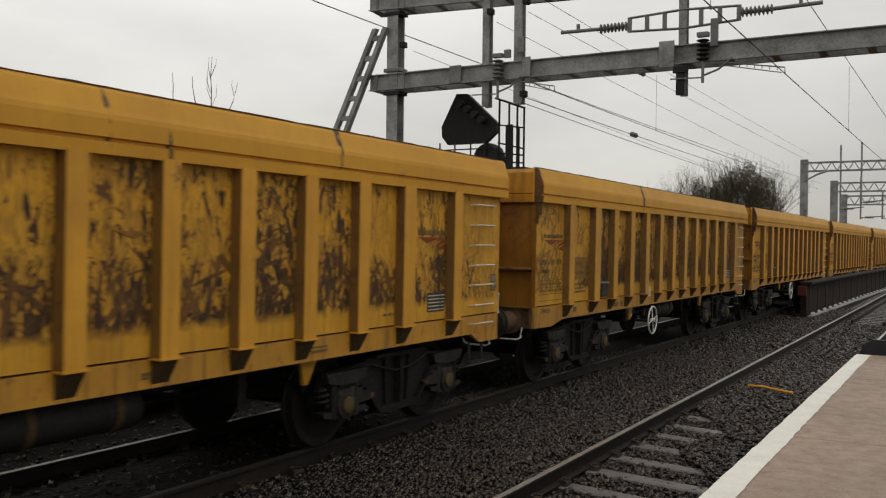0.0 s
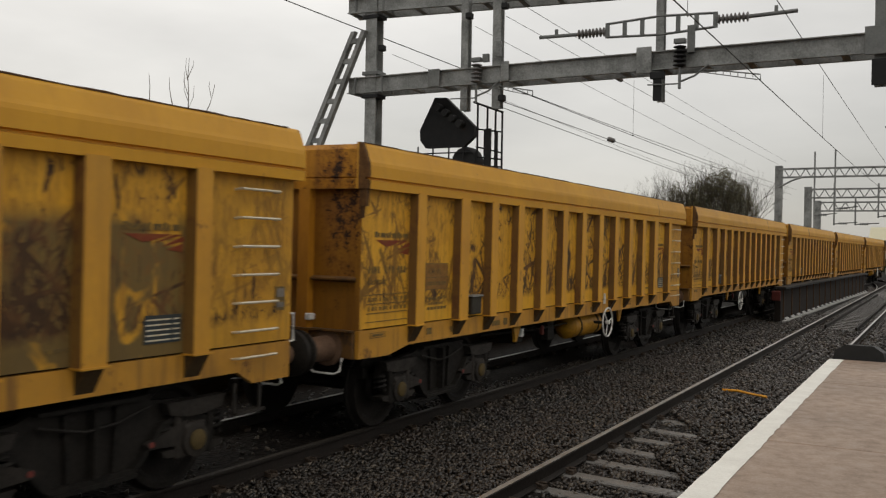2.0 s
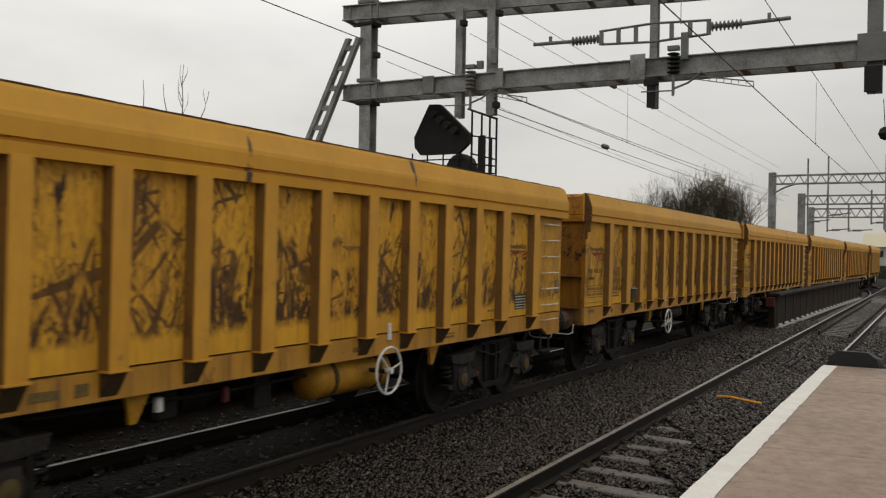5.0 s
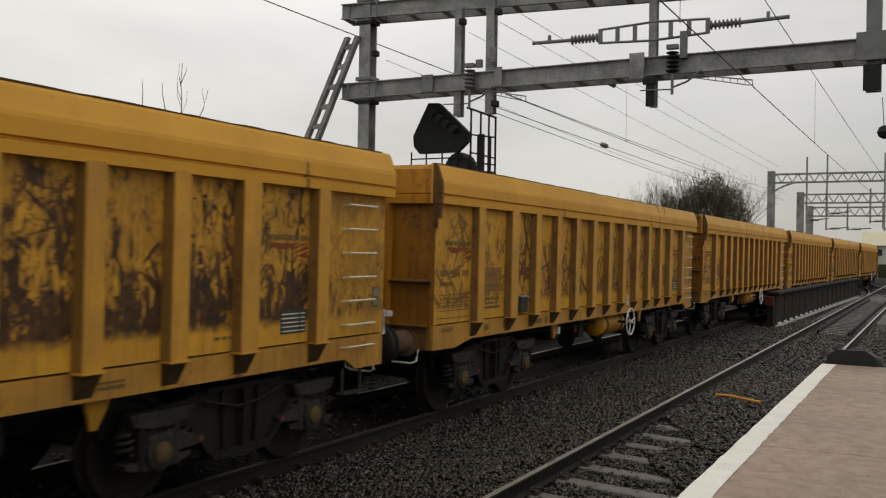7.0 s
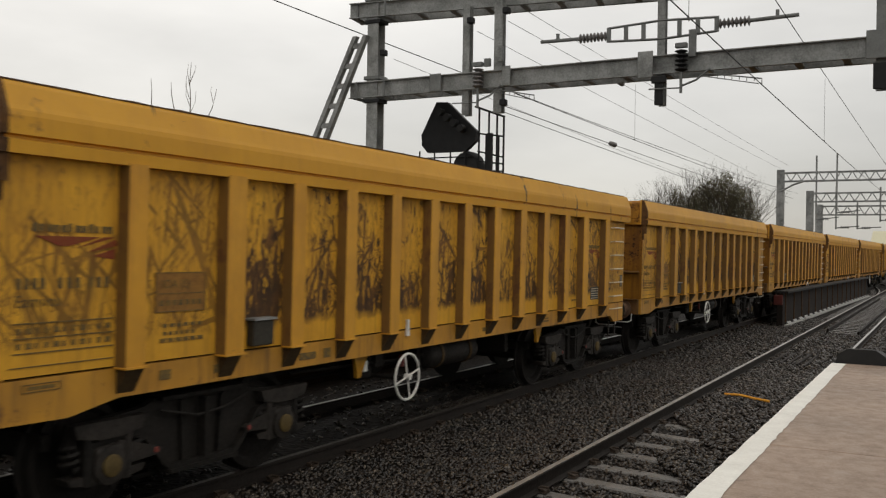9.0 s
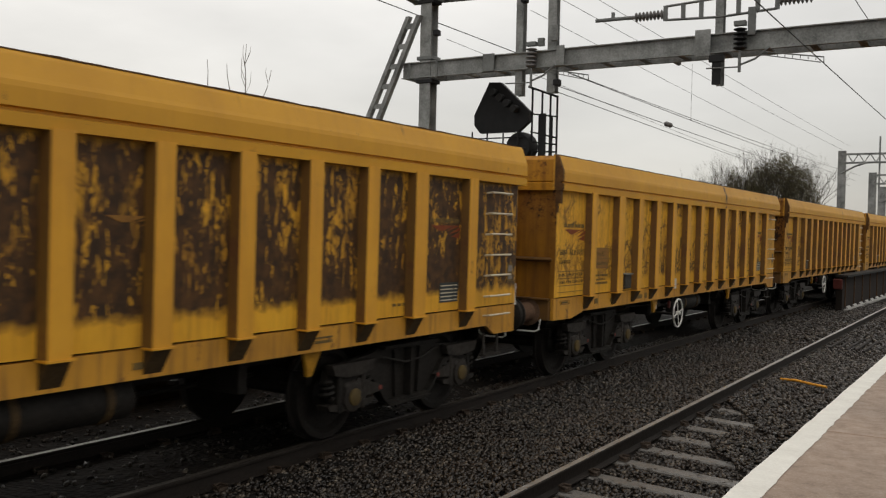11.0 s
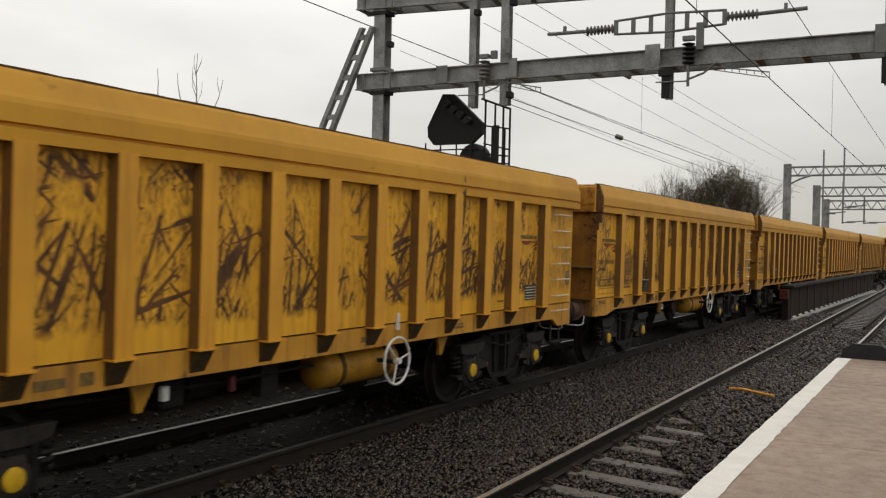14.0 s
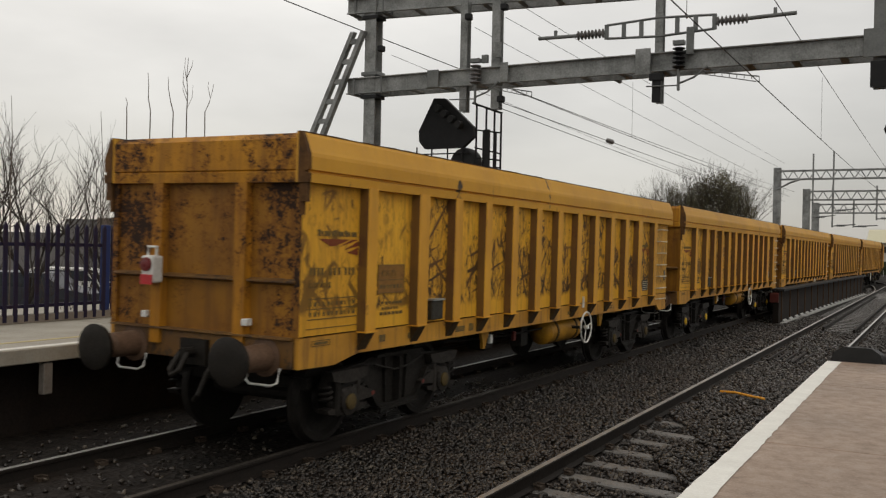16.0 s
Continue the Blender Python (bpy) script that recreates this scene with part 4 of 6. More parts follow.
# ---------------------------------------------------------------- plants and distance
def grow(bm, rnd, p, d, length, r, depth, spread, tips=None, lift=0.15):
    """A branching limb of tapered round bars."""
    pts, q, dd = [p], p.copy(), d.copy()
    for _ in range(3):
        dd = (dd + Vector((rnd.uniform(-1, 1), rnd.uniform(-1, 1), rnd.uniform(-0.5, 1))) * 0.13).normalized()
        q = q + dd * length / 3
        pts.append(q.copy())
    tube(bm, pts, r, 5 if depth > 1 else 3, r_end=r * 0.6)
    if tips is not None:
        tips.append(q.copy())
    if depth:
        for i in range(rnd.choice((2, 3, 3))):
            a = Vector((rnd.uniform(-1, 1), rnd.uniform(-1, 1), rnd.uniform(-0.3, 0.8))).normalized()
            nd = (dd + a * spread + Vector((0, 0, lift))).normalized()
            base = pts[rnd.choice((1, 2, 3, 3))]
            grow(bm, rnd, base.copy(), nd, length * rnd.uniform(0.62, 0.85), r * 0.58, depth - 1, spread, tips, lift)


def bare_tree(x, y, z, height, seed, depth=5, r=0.09, spread=0.75, name="bare_tree", label="leafless young tree with thin grey branches", mat=None):
    rnd = random.Random(seed)
    tr = thing(name, label, "tree", "bare trees")
    bm = B()
    tube(bm, [(x, y, z), (x + rnd.uniform(-0.1, 0.1), y, z + height * 0.2), (x + rnd.uniform(-0.15, 0.15), y, z + height * 0.34)], r, 7, r_end=r * 0.75)
    part("trunk", bm, mat or M_BARK, tr)
    bm = B()
    for k in range(4):
        a = 2 * math.pi * k / 4 + rnd.uniform(-0.5, 0.5)
        grow(bm, rnd, Vector((x, y, z + height * (0.22 + 0.035 * k))), Vector((math.cos(a) * 0.5, math.sin(a) * 0.5, 0.9)).normalized(), height * 0.24, r * 0.6, depth, spread)
    part("crown", bm, mat or M_BARK, tr, "bare branching crown")
    return tr


def saplings():
    rnd = random.Random(9)
    # whips that stand behind the far platform: bearing to the left of the line and height above the eye per metre, of the tip and of a point lower down; side twigs
    for tip, slope, low, slope2, side in ((46.57, 0.175, 46.39, 0.136, 0), (45.44, 0.172, 45.11, 0.136, 0), (44.26, 0.194, 44.3, 0.136, 5), (42.69, 0.168, 43.18, 0.138, 1), (47.74, 0.148, 47.66, 0.131, 0), (53.85, 0.141, 53.78, 0.013, 2), (49.08, 0.132, 48.87, 0.021, 0)):
        dist = rnd.uniform(20.5, 22.5)
        top = Vector((-math.sin(radians(tip)) * dist, math.cos(radians(tip)) * dist, EYE[2] + slope * dist))
        mid_ = Vector((-math.sin(radians(low)) * dist, math.cos(radians(low)) * dist, EYE[2] + slope2 * dist))
        foot = Vector((mid_.x, mid_.y, -0.4))
        tr = thing("sapling", "thin upright leafless sapling whip", "sapling", "saplings")
        bm = B()
        pts = [foot.lerp(mid_, k / 3) for k in range(3)] + [mid_.lerp(top, k / 3) + Vector((0.025 * math.sin(k * 2.1 + tip), 0, 0)) for k in range(4)]
        tube(bm, pts, 0.020, 5, r_end=0.005)
        part("stem", bm, M_TWIG, tr)
        if side:
            bm = B()
            for k in range(side):
                p = pts[3].lerp(pts[5], rnd.random())
                q = p + Vector((rnd.choice((-1, 1)) * rnd.uniform(0.08, 0.2), 0.05, rnd.uniform(0.22, 0.4)))
                tube(bm, [p, q, q + Vector((0.02, 0, rnd.uniform(0.1, 0.3)))], 0.009, 4, r_end=0.004)
            tagged(part("twig_spray", bm, M_TWIG, tr), kind="stuff")


def leaf_cloud(bm, rnd, c, s, count, size):
    for _ in range(count):
        while True:
            p = Vector((rnd.uniform(-1, 1), rnd.uniform(-1, 1), rnd.uniform(-1, 1)))
            if 0.25 < p.length < 1:
                break
        p = Vector((c[0] + p.x * s[0], c[1] + p.y * s[1], c[2] + p.z * s[2]))
        a = Vector((rnd.uniform(-1, 1), rnd.uniform(-1, 1), rnd.uniform(-1, 1))).normalized()
        b = a.orthogonal().normalized()
        w = size * rnd.uniform(0.6, 1.3)
        vs = [bm.verts.new(p + q) for q in (a * w, b * w * 0.5 + a * w * 0.2, -a * w * 0.8, -b * w * 0.5 + a * w * 0.2)]
        bm.faces.new(vs)


def build_bush():
    rnd = random.Random(21)
    tr = thing("ivy_covered_tree", "bare twiggy trees grown over with dark ivy", "tree")
    y = 62.0
    bm = B()
    for k in range(9):
        x = -17.4 + 0.95 * k
        grow(bm, rnd, Vector((x, y + rnd.uniform(-1, 1), 0)), Vector((rnd.uniform(-0.15, 0.15), 0, 1)).normalized(), 3.6 + 0.9 * math.sin(k * 0.42), 0.12, 0, 0.5)
    part("trunk", bm, M_BARK, tr)
    bm = B()
    for k in range(95):
        x = -18.1 + 0.076 * k + rnd.uniform(-0.2, 0.2)
        h = 3.3 + 1.9 * math.exp(-((x + 13.9) / 3.0) ** 2)
        lean = (x + 14.2) * 0.07
        grow(bm, rnd, Vector((x, y + rnd.uniform(-1.6, 1.6), h * rnd.uniform(0.55, 0.85))), Vector((lean, rnd.uniform(-0.2, 0.2), 1)).normalized(), 1.45, 0.027, 4, 0.62)
    tagged(part("branch_mass", bm, M_BUSH, tr, "dense bare twigs"), kind="stuff")
    bm = B()
    for cx, cz, sx, sz, n in ((-13.6, 4.6, 1.9, 2.0, 9000), (-12.75, 6.0, 0.55, 1.75, 4200), (-12.1, 5.4, 0.6, 1.5, 3000), (-14.3, 5.4, 0.9, 1.5, 4000), (-15.95, 5.0, 0.45, 1.9, 2400), (-11.1, 4.5, 0.6, 1.2, 1500), (-15.2, 4.8, 1.2, 1.4, 4200), (-13.5, 6.5, 0.7, 0.8, 1300), (-16.9, 4.4, 0.9, 1.1, 1500), (-11.6, 5.6, 0.7, 1.1, 1500)):
        leaf_cloud(bm, rnd, (cx, y + 0.2, cz), (sx, 1.2, sz), n, 0.05)
    part("ivy", bm, M_IVY, tr, "dark green ivy leaves")


def build_distance():
    # hedge, pale building and low ridge beyond the junction
    rnd = random.Random(5)
    bm = B()
    box(bm, (6.0, 128, 0.55), (26, 1.6, 1.9))
    leaf_cloud(bm, rnd, (6.0, 127.4, 0.7), (13.4, 1.2, 1.4), 7000, 0.2)
    tagged(part("hedge", bm, M_HEDGE), "long dark green hedge beyond the junction", "hedge", kind="stuff")
    hs = thing("building", "pale rendered building with a yellowish roof", "building")
    bm = B()
    box(bm, (4.0, 150, 1.85), (26, 9, 4.7))
    part("wall", bm, M_RENDER, hs)
    bm = B()
    prism(bm, ((144.9, 4.1), (150, 6.1), (155.1, 4.1)), "x", -9.4, 17.4)
    part("roof", bm, M_ROOFY, hs, "pale yellow roof")
    for k in range(9):
        bm = B()
        box(bm, (-7.2 + 2.7 * k, 145.46, 3.1), (1.3, 0.10, 0.9))
        part("window", bm, M_GLASS, hs)
    # houses behind the far platform
    for x, y, w, z, turn, mat in ((-46, 30, 26, 2.4, 48, M_BRICK), (-62, 66, 24, 4.0, 40, M_BRICK)):
        h = thing("house", "brown brick house row with wet slate roof", "house", "houses", at=pose(x, y, -3.3, 0, 0, turn))
        bm = B()
        box(bm, (0, 0, z / 2 + 0.6), (w, 7, z + 1.2))
        part("wall", bm, mat, h)
        bm = B()
        prism(bm, ((-3.9, z + 1.1), (0, z + 3.4), (3.9, z + 1.1)), "x", -w / 2 - 0.3, w / 2 + 0.3)
        part("roof", bm, M_ROOF, h)
        bm = B()
        box(bm, (0, -3.62, z + 1.02), (w, 0.12, 0.3))
        part("fascia", bm, M_WHITE, h, "white fascia board")
        for k in range(8):
            bm = B()
            box(bm, (-w / 2 + w * (k + 0.5) / 8, -3.52, z - 0.2), (1.2, 0.08, 1.3))
            win = part("window", bm, M_WHITE, h)
            bm = B()
            box(bm, (-w / 2 + w * (k + 0.5) / 8, -3.565, z - 0.2), (1.0, 0.03, 1.1))
            part("pane", bm, M_GLASS, win)
        for k in (-0.3, 0.3):
            bm = B()
            rounded_box(bm, (w * k, 0.2, z + 3.5), (0.9, 0.7, 1.6), 0.02, 1)
            part("chimney", bm, mat, h)
    for x, y, turn, mat in ((-25.5, 19.5, 30, M_CARB), (-28.5, 23.5, 35, M_WHITE)):
        c = thing("car", "parked car behind the platform fence", "car", "parked cars", at=pose(x, y, -0.35, 0, 0, turn))
        bm = B()
        prism(bm, ((-2.1, 0.35), (2.1, 0.35), (2.15, 0.8), (1.2, 0.95), (0.7, 1.42), (-1.2, 1.45), (-1.8, 0.98), (-2.1, 0.9)), "y", -0.85, 0.85)
        part("body", bm, mat, c)
        bm = B()
        prism(bm, ((1.0, 0.98), (0.62, 1.36), (-1.1, 1.38), (-1.55, 1.0)), "y", -0.858, 0.858)
        part("window", bm, M_GLASS, c)
        for sx in (-1.3, 1.3):
            for sy in (-0.78, 0.78):
                bm = B()
                lathe(bm, [(-0.1, 0.28), (-0.08, 0.32), (0.08, 0.32), (0.1, 0.28)], (sx, sy, 0.32), "y", 16)
                part("wheel", bm, M_RUBBER, c, smooth=True)
    bm = B()
    rnd = random.Random(77)
    for k in range(46):
        p = Vector((-13.2 - rnd.uniform(0, 2.2), 5 + 0.42 * k, -0.3))
        grow(bm, rnd, p, Vector((rnd.uniform(-0.3, 0.3), rnd.uniform(-0.3, 0.3), 1)).normalized(), 1.1, 0.022, 3, 0.75)
    tagged(part("shrub_row", bm, M_BARK), "tangle of bare brown shrubs behind the fence", "shrubs", kind="stuff")
    # far ridge of woods that closes the view
    bm = B()
    rnd = random.Random(12)
    for k in range(260):
        x = -420 + 3.4 * k
        leaf_cloud(bm, rnd, (x, 420 + rnd.uniform(-10, 10), 1 + rnd.uniform(0, 2)), (4, 4, 3 + 2.5 * noise.noise((x * 0.02, 0, 0))), 34, 1.2)
    tagged(part("far_woods", bm, M_BARK), "low far woods along the horizon", "woods", kind="stuff")


def build_track_details():
    # steel walking grids between the near rails
    g = thing("track_grid", "loose dark steel bars between the rails", "track grid", "track grids", at=pose(-2.85, 21.4, -0.15, 0, 2.5, 0))
    for k in range(5):
        bm = B()
        box(bm, (-0.32 + 0.16 * k, 0.1 * (k % 2), 0.02), (0.05, 2.3, 0.05))
        part("long_bar", bm, M_RAIL, g)
    g = thing("check_rails", "pair of worn check rails on cross bars", "check rail", at=pose(-2.62, 42.0, -0.13, 0, 2.5, 0))
    for s in (-1, 1):
        bm = B()
        box(bm, (s * 0.42, 0, 0.05), (0.06, 25, 0.10))
        part("long_bar", bm, M_RAIL, g)
    for k in range(36):
        bm = B()
        box(bm, (0, -12.3 + 0.69 * k, -0.01), (0.78, 0.16, 0.03))
        part("cross_bar", bm, M_SLEEPER, g)
    bm = B()
    tube(bm, [(-3.10, 15.25, -0.12), (-2.85, 15.15, -0.10), (-2.6, 15.02, -0.115), (-2.36, 14.92, -0.125)], 0.020, 8)
    tagged(part("orange_pipe", bm, M_ORANGE), "short orange plastic pipe lying on the ballast", "pipe")


def build_ballast():
    """Loose stones over the bed, thick near the camera and thinner farther off."""
    rng = np.random.default_rng(7)
    base = np.array([(-1, -1, -0.6), (1, -0.9, -0.7), (0.9, 1, -0.6), (-0.8, 0.9, -0.7), (-0.7, -0.6, 0.7), (0.6, -0.8, 0.6), (0.8, 0.6, 0.8), (-0.6, 0.8, 0.6)])
    quads = np.array([(3, 2, 1, 0), (4, 5, 6, 7), (0, 1, 5, 4), (1, 2, 6, 5), (2, 3, 7, 6), (3, 0, 4, 7)])
    zones = ((-5.9, -1.0, 4.5, 11, 620, 0.022), (-6.4, -1.0, 11, 20, 420, 0.025), (-6.2, -0.9, 20, 36, 130, 0.033), (-8.6, -5.9, 4.5, 14, 30, 0.024))
    vs, count = [], 0
    bx, bz = np.array([p[0] for p in BED]), np.array([p[1] for p in BED])
    for x0, x1, y0, y1, dens, size in zones:
        n = int((x1 - x0) * (y1 - y0) * dens)
        c = np.c_[rng.uniform(x0, x1, n), rng.uniform(y0, y1, n)]
        z = np.interp(c[:, 0], bx, bz) + rng.uniform(-0.004, 0.026, n)
        # keep the rail heads and most of the sleepers' tops clear
        u = np.abs(c[:, 0] - NEAR_X)
        u2 = np.abs(c[:, 0] - FAR_X)
        keep = (np.abs(u - 0.7525) > 0.10) & (np.abs(u2 - 0.7525) > 0.10)
        on = (np.abs(((c[:, 1] - 4.02) / 0.69 + 0.5) % 1 - 0.5) * 0.69 < 0.13) & (u < 1.25)
        edge = NEAR_X + 0.55 - np.maximum(0, c[:, 1] - 8.0) * 0.21 + 0.22 * np.sin(c[:, 1] * 2.3)
        buried = (u < 1.4) & ((c[:, 0] > edge) | (c[:, 0] < NEAR_X - 0.80))
        z = z + np.where(buried, 0.050, 0.0)
        keep &= ~(on & ~buried & (rng.random(n) < 0.84))
        c, z = c[keep], z[keep]
        n = len(c)
        a, t = rng.uniform(0, 2 * np.pi, n), rng.uniform(-0.5, 0.5, (n, 2))
        s = size * rng.uniform(0.6, 1.5, (n, 3)) * np.array((1.0, 0.8, 0.7))
        p = base[None] * s[:, None] * rng.uniform(0.75, 1.2, (n, 8, 3))
        x, y, w = p[..., 0], p[..., 1], p[..., 2] + p[..., 0] * t[:, :1] + p[..., 1] * t[:, 1:]
        ca, sa = np.cos(a)[:, None], np.sin(a)[:, None]
        vs.append(np.stack((x * ca - y * sa + c[:, :1], x * sa + y * ca + c[:, 1:], w + z[:, None]), -1).reshape(-1, 3))
        count += n
    v = np.concatenate(vs)
    f = (quads[None] + 8 * np.arange(count)[:, None, None]).reshape(-1)
    me = bpy.data.meshes.new("ballast")
    me.vertices.add(len(v))
    me.vertices.foreach_set("co", v.reshape(-1))
    me.loops.add(len(f))
    me.loops.foreach_set("vertex_index", f)
    me.polygons.add(len(f) // 4)
    me.polygons.foreach_set("loop_start", np.arange(0, len(f), 4))
    me.update(calc_edges=True)
    me.materials.append(M_STONE)
    tagged(new("ballast", me), "wet dark angular ballast stones between the rails", "ballast", kind="stuff")


# ---------------------------------------------------------------- the train
PITCH, HALF, BODY, PIVOT, AXLE = 14.018, 1.265, 6.43, 4.35, 1.02
POSTS = [-BODY + 1.07] + [-BODY + 2.14 + 0.84 * k for k in range(11)] + [-BODY + 11.60]
CAR_Z = 1.30
RADIUS_WHEEL = 0.46
RIM_PROFILE = [(HALF + a, z) for a, z in ((-0.05, 2.862), (0.095, 2.862), (0.10, 2.944), (0.062, 2.952), (0.062, 2.968), (0.098, 2.976), (0.097, 3.09), (0.090, 3.125), (0.076, 3.155), (0.03, 3.275), (0.015, 3.30), (-0.003, 3.312), (-0.05, 3.312))]


def text_mesh(words, size, material):
    cu = bpy.data.curves.new("words", "FONT")
    cu.body, cu.size, cu.extrude = words, size, 0.0015
    cu.align_x = "LEFT"
    ob = bpy.data.objects.new("words", cu)
    scene.collection.objects.link(ob)
    dg = bpy.context.evaluated_depsgraph_get()
    me = bpy.data.meshes.new_from_object(ob.evaluated_get(dg))
    bpy.data.objects.remove(ob)
    me.materials.clear()
    me.materials.append(material)
    return me


def side_bar(bm, y0, y1, z0, z1, x=HALF + 0.004):
    box(bm, (x, (y0 + y1) / 2, (z0 + z1) / 2), (0.004, y1 - y0, z1 - z0))


def build_side(wg, s):
    """Panels, posts, sill and rim of one side; s is 1 for the side that faces the near platform."""
    edges = [-BODY] + POSTS + [BODY]
    seen = {}
    for i, (a, b) in enumerate(zip(edges, edges[1:])):
        lo, hi = a + (0.0 if i == 0 else 0.05), b - (0.0 if i == 13 else 0.05)
        key = round(hi - lo, 3)
        if key not in seen:
            bm = B()
            box(bm, (-0.02, 0, 0.79), (0.04, hi - lo, 1.56))
            seen[key] = mesh_of("side_panel", bm, M_PANEL)
        part("side_panel", seen[key], None, wg, at=Matrix.Translation((s * HALF + (0.04 if s < 0 else 0), (lo + hi) / 2, CAR_Z)))
    d = 0.115
    bm = B()
    # wedge below the post; its dark colour holds grime and the post's shadow
    prism(bm, ((0.0, -0.018), (d * 0.92, -0.018), (0.0, -0.235)), "y", -0.085, 0.085)
    foot = mesh_of("post_foot", bm, M_BRACKET)
    posts = []
    for w in (0.092, 0.115):
        bm = B()
        prism(bm, ((0.0, -w - 0.012), (d - 0.012, -w), (d, -w + 0.012), (d, w - 0.012), (d - 0.012, w), (0.0, w + 0.012)), "z", 0.0, 1.575)
        box(bm, (d / 2 + 0.004, 0, -0.006), (d + 0.02, 2 * w + 0.03, 0.016))
        me = mesh_of("side_post", bm, M_POST)
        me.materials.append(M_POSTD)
        # faces turned rearward get the darker flank colour, grime and painted shade together
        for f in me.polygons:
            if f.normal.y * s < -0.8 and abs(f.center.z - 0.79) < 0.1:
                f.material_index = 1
        posts.append(me)
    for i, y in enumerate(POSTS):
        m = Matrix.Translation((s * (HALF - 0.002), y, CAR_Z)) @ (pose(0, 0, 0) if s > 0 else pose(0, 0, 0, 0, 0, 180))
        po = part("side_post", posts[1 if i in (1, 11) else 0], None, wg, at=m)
        part("post_foot", foot, None, po, "grimy bracket under the post, darkened by painted shade")
    bm = B()
    prism(bm, ((-BODY, 1.292), (-BODY, 0.95), (-5.86, 0.938), (-5.42, 1.035), (5.72, 1.035), (5.92, 0.90), (BODY, 0.90), (BODY, 1.292)), "x", s * HALF, s * (HALF - 0.05))
    part("sill", bm, M_SILL, wg)
    bm = B()
    h, prof = HALF, RIM_PROFILE
    prism(bm, [(s * x, z) for x, z in prof], "y", -BODY - 0.05, BODY + 0.05)
    part("side_rim", bm, M_RIM, wg)
    bm = B()
    rnd = random.Random(3)
    pts = [(-BODY - 0.05 + 0.16 * k, 3.316 + rnd.uniform(-0.003, 0.005)) for k in range(81)]
    for (a, za), (b, zb) in zip(pts, pts[1:]):
        q = [bm.verts.new((s * x, y, z)) for x, y, z in ((h - 0.05, a, 3.306), (h + 0.014, a, 3.306), (h + 0.012, a, za), (h - 0.05, a, za), (h - 0.05, b, 3.306), (h + 0.014, b, 3.306), (h + 0.012, b, zb), (h - 0.05, b, zb))]
        for f in ((1, 5, 6, 2), (2, 6, 7, 3), (0, 3, 7, 4)):
            bm.faces.new([q[i] for i in f])
    part("rim_lip", bm, M_RUSTY, wg, "rusted uneven top lip")


def build_end(wg, s):
    """End wall, ribs, headstock, buffers; s is -1 at the rear."""
    y = s * BODY
    bm = B()
    box(bm, (0, y - s * 0.06, 2.08), (2 * HALF - 0.1, 0.05, 1.58))
    part("end_wall", bm, M_END, wg)
    for x in (-0.57, 0.55):
        bm = B()
        prism(bm, ((x - 0.085, y - s * 0.04), (x + 0.085, y - s * 0.04), (x + 0.07, y + s * 0.05), (x - 0.07, y + s * 0.05)), "z", 1.10, 2.862)
        part("end_post", bm, M_ENDPOST, wg)
    for a, b in ((-HALF + 0.05, -0.66), (-0.48, 0.46), (0.64, HALF - 0.05)):
        bm = B()
        prism(bm, ((y - s * 0.04, 1.82), (y + s * 0.04, 1.85), (y + s * 0.04, 1.865), (y - s * 0.04, 1.89)), "x", a, b)
        part("end_rib", bm, M_STOCK, wg)
    for x in (-1, 1):
        bm = B()
        box(bm, (x * (HALF - 0.035), y - s * 0.035, 2.08), (0.069, 0.075, 1.57))
        part("corner_post", bm, M_END, wg)
        if s > 0:
            continue
        bm = B()
        strip = [(x * (px + 0.006), pz) for px, pz in RIM_PROFILE[1:12]] + [(x * (HALF - 0.02), 3.318), (x * (HALF - 0.02), 2.86)]
        prism(bm, strip, "y", y + s * 0.008, y + s * 0.056)
        box(bm, (x * (HALF + 0.036), y + s * 0.015, 2.77), (0.082, 0.06, 0.20))
        box(bm, (x * (HALF + 0.010), y + s * 0.010, 2.62), (0.035, 0.045, 0.16))
        part("corner_plate", bm, M_CORNER, wg, "rusted brown corner plate")
    bm = B()
    prism(bm, ((y - s * 0.06, 2.862), (y + s * 0.045, 2.862), (y + s * 0.05, 2.955), (y + s * 0.036, 2.966), (y + s * 0.05, 2.978), (y + s * 0.05, 3.25), (y + s * 0.0, 3.302), (y - s * 0.06, 3.302)), "x", -HALF + 0.04, HALF - 0.04)
    part("end_rim", bm, M_ENDRIM, wg)
    bm = B()
    rounded_box(bm, (0, y - s * 0.05, 1.105), (2 * HALF - 0.12, 0.14, 0.33), 0.012, 1)
    box(bm, (0, y + s * 0.02, 1.285), (2 * HALF - 0.12, 0.1, 0.02))
    part("headstock", bm, M_STOCK, wg)
    for x in (-0.88, 0.88):
        bm = B()
        q = s
        lathe(bm, [(q * -0.02, 0.19), (q * 0.03, 0.19), (q * 0.04, 0.135), (q * 0.34, 0.128), (q * 0.36, 0.11), (q * 0.46, 0.10)], (x, y, 1.06), "y", 20)
        bf = part("buffer", bm, M_SHANK, wg, smooth=True)
        bm = B()
        lathe(bm, [(q * 0.44, 0.12), (q * 0.50, 0.225), (q * 0.545, 0.235), (q * 0.565, 0.20), (q * 0.572, 0.10)], (x, y, 1.06), "y", 28)
        part("buffer_head", bm, M_BUFFER, bf, "black greased buffer head", smooth=True)
        bm = B()
        tube(bm, [(x - 0.16, y + s * 0.06, 0.96), (x - 0.16, y + s * 0.10, 0.80), (x - 0.10, y + s * 0.12, 0.765), (x + 0.16, y + s * 0.12, 0.765), (x + 0.22, y + s * 0.10, 0.80), (x + 0.22, y + s * 0.06, 0.96)], 0.014, 6)
        part("shunter_handle", bm, M_WHITE, wg, "white shunter's grab handle")
    bm = B()
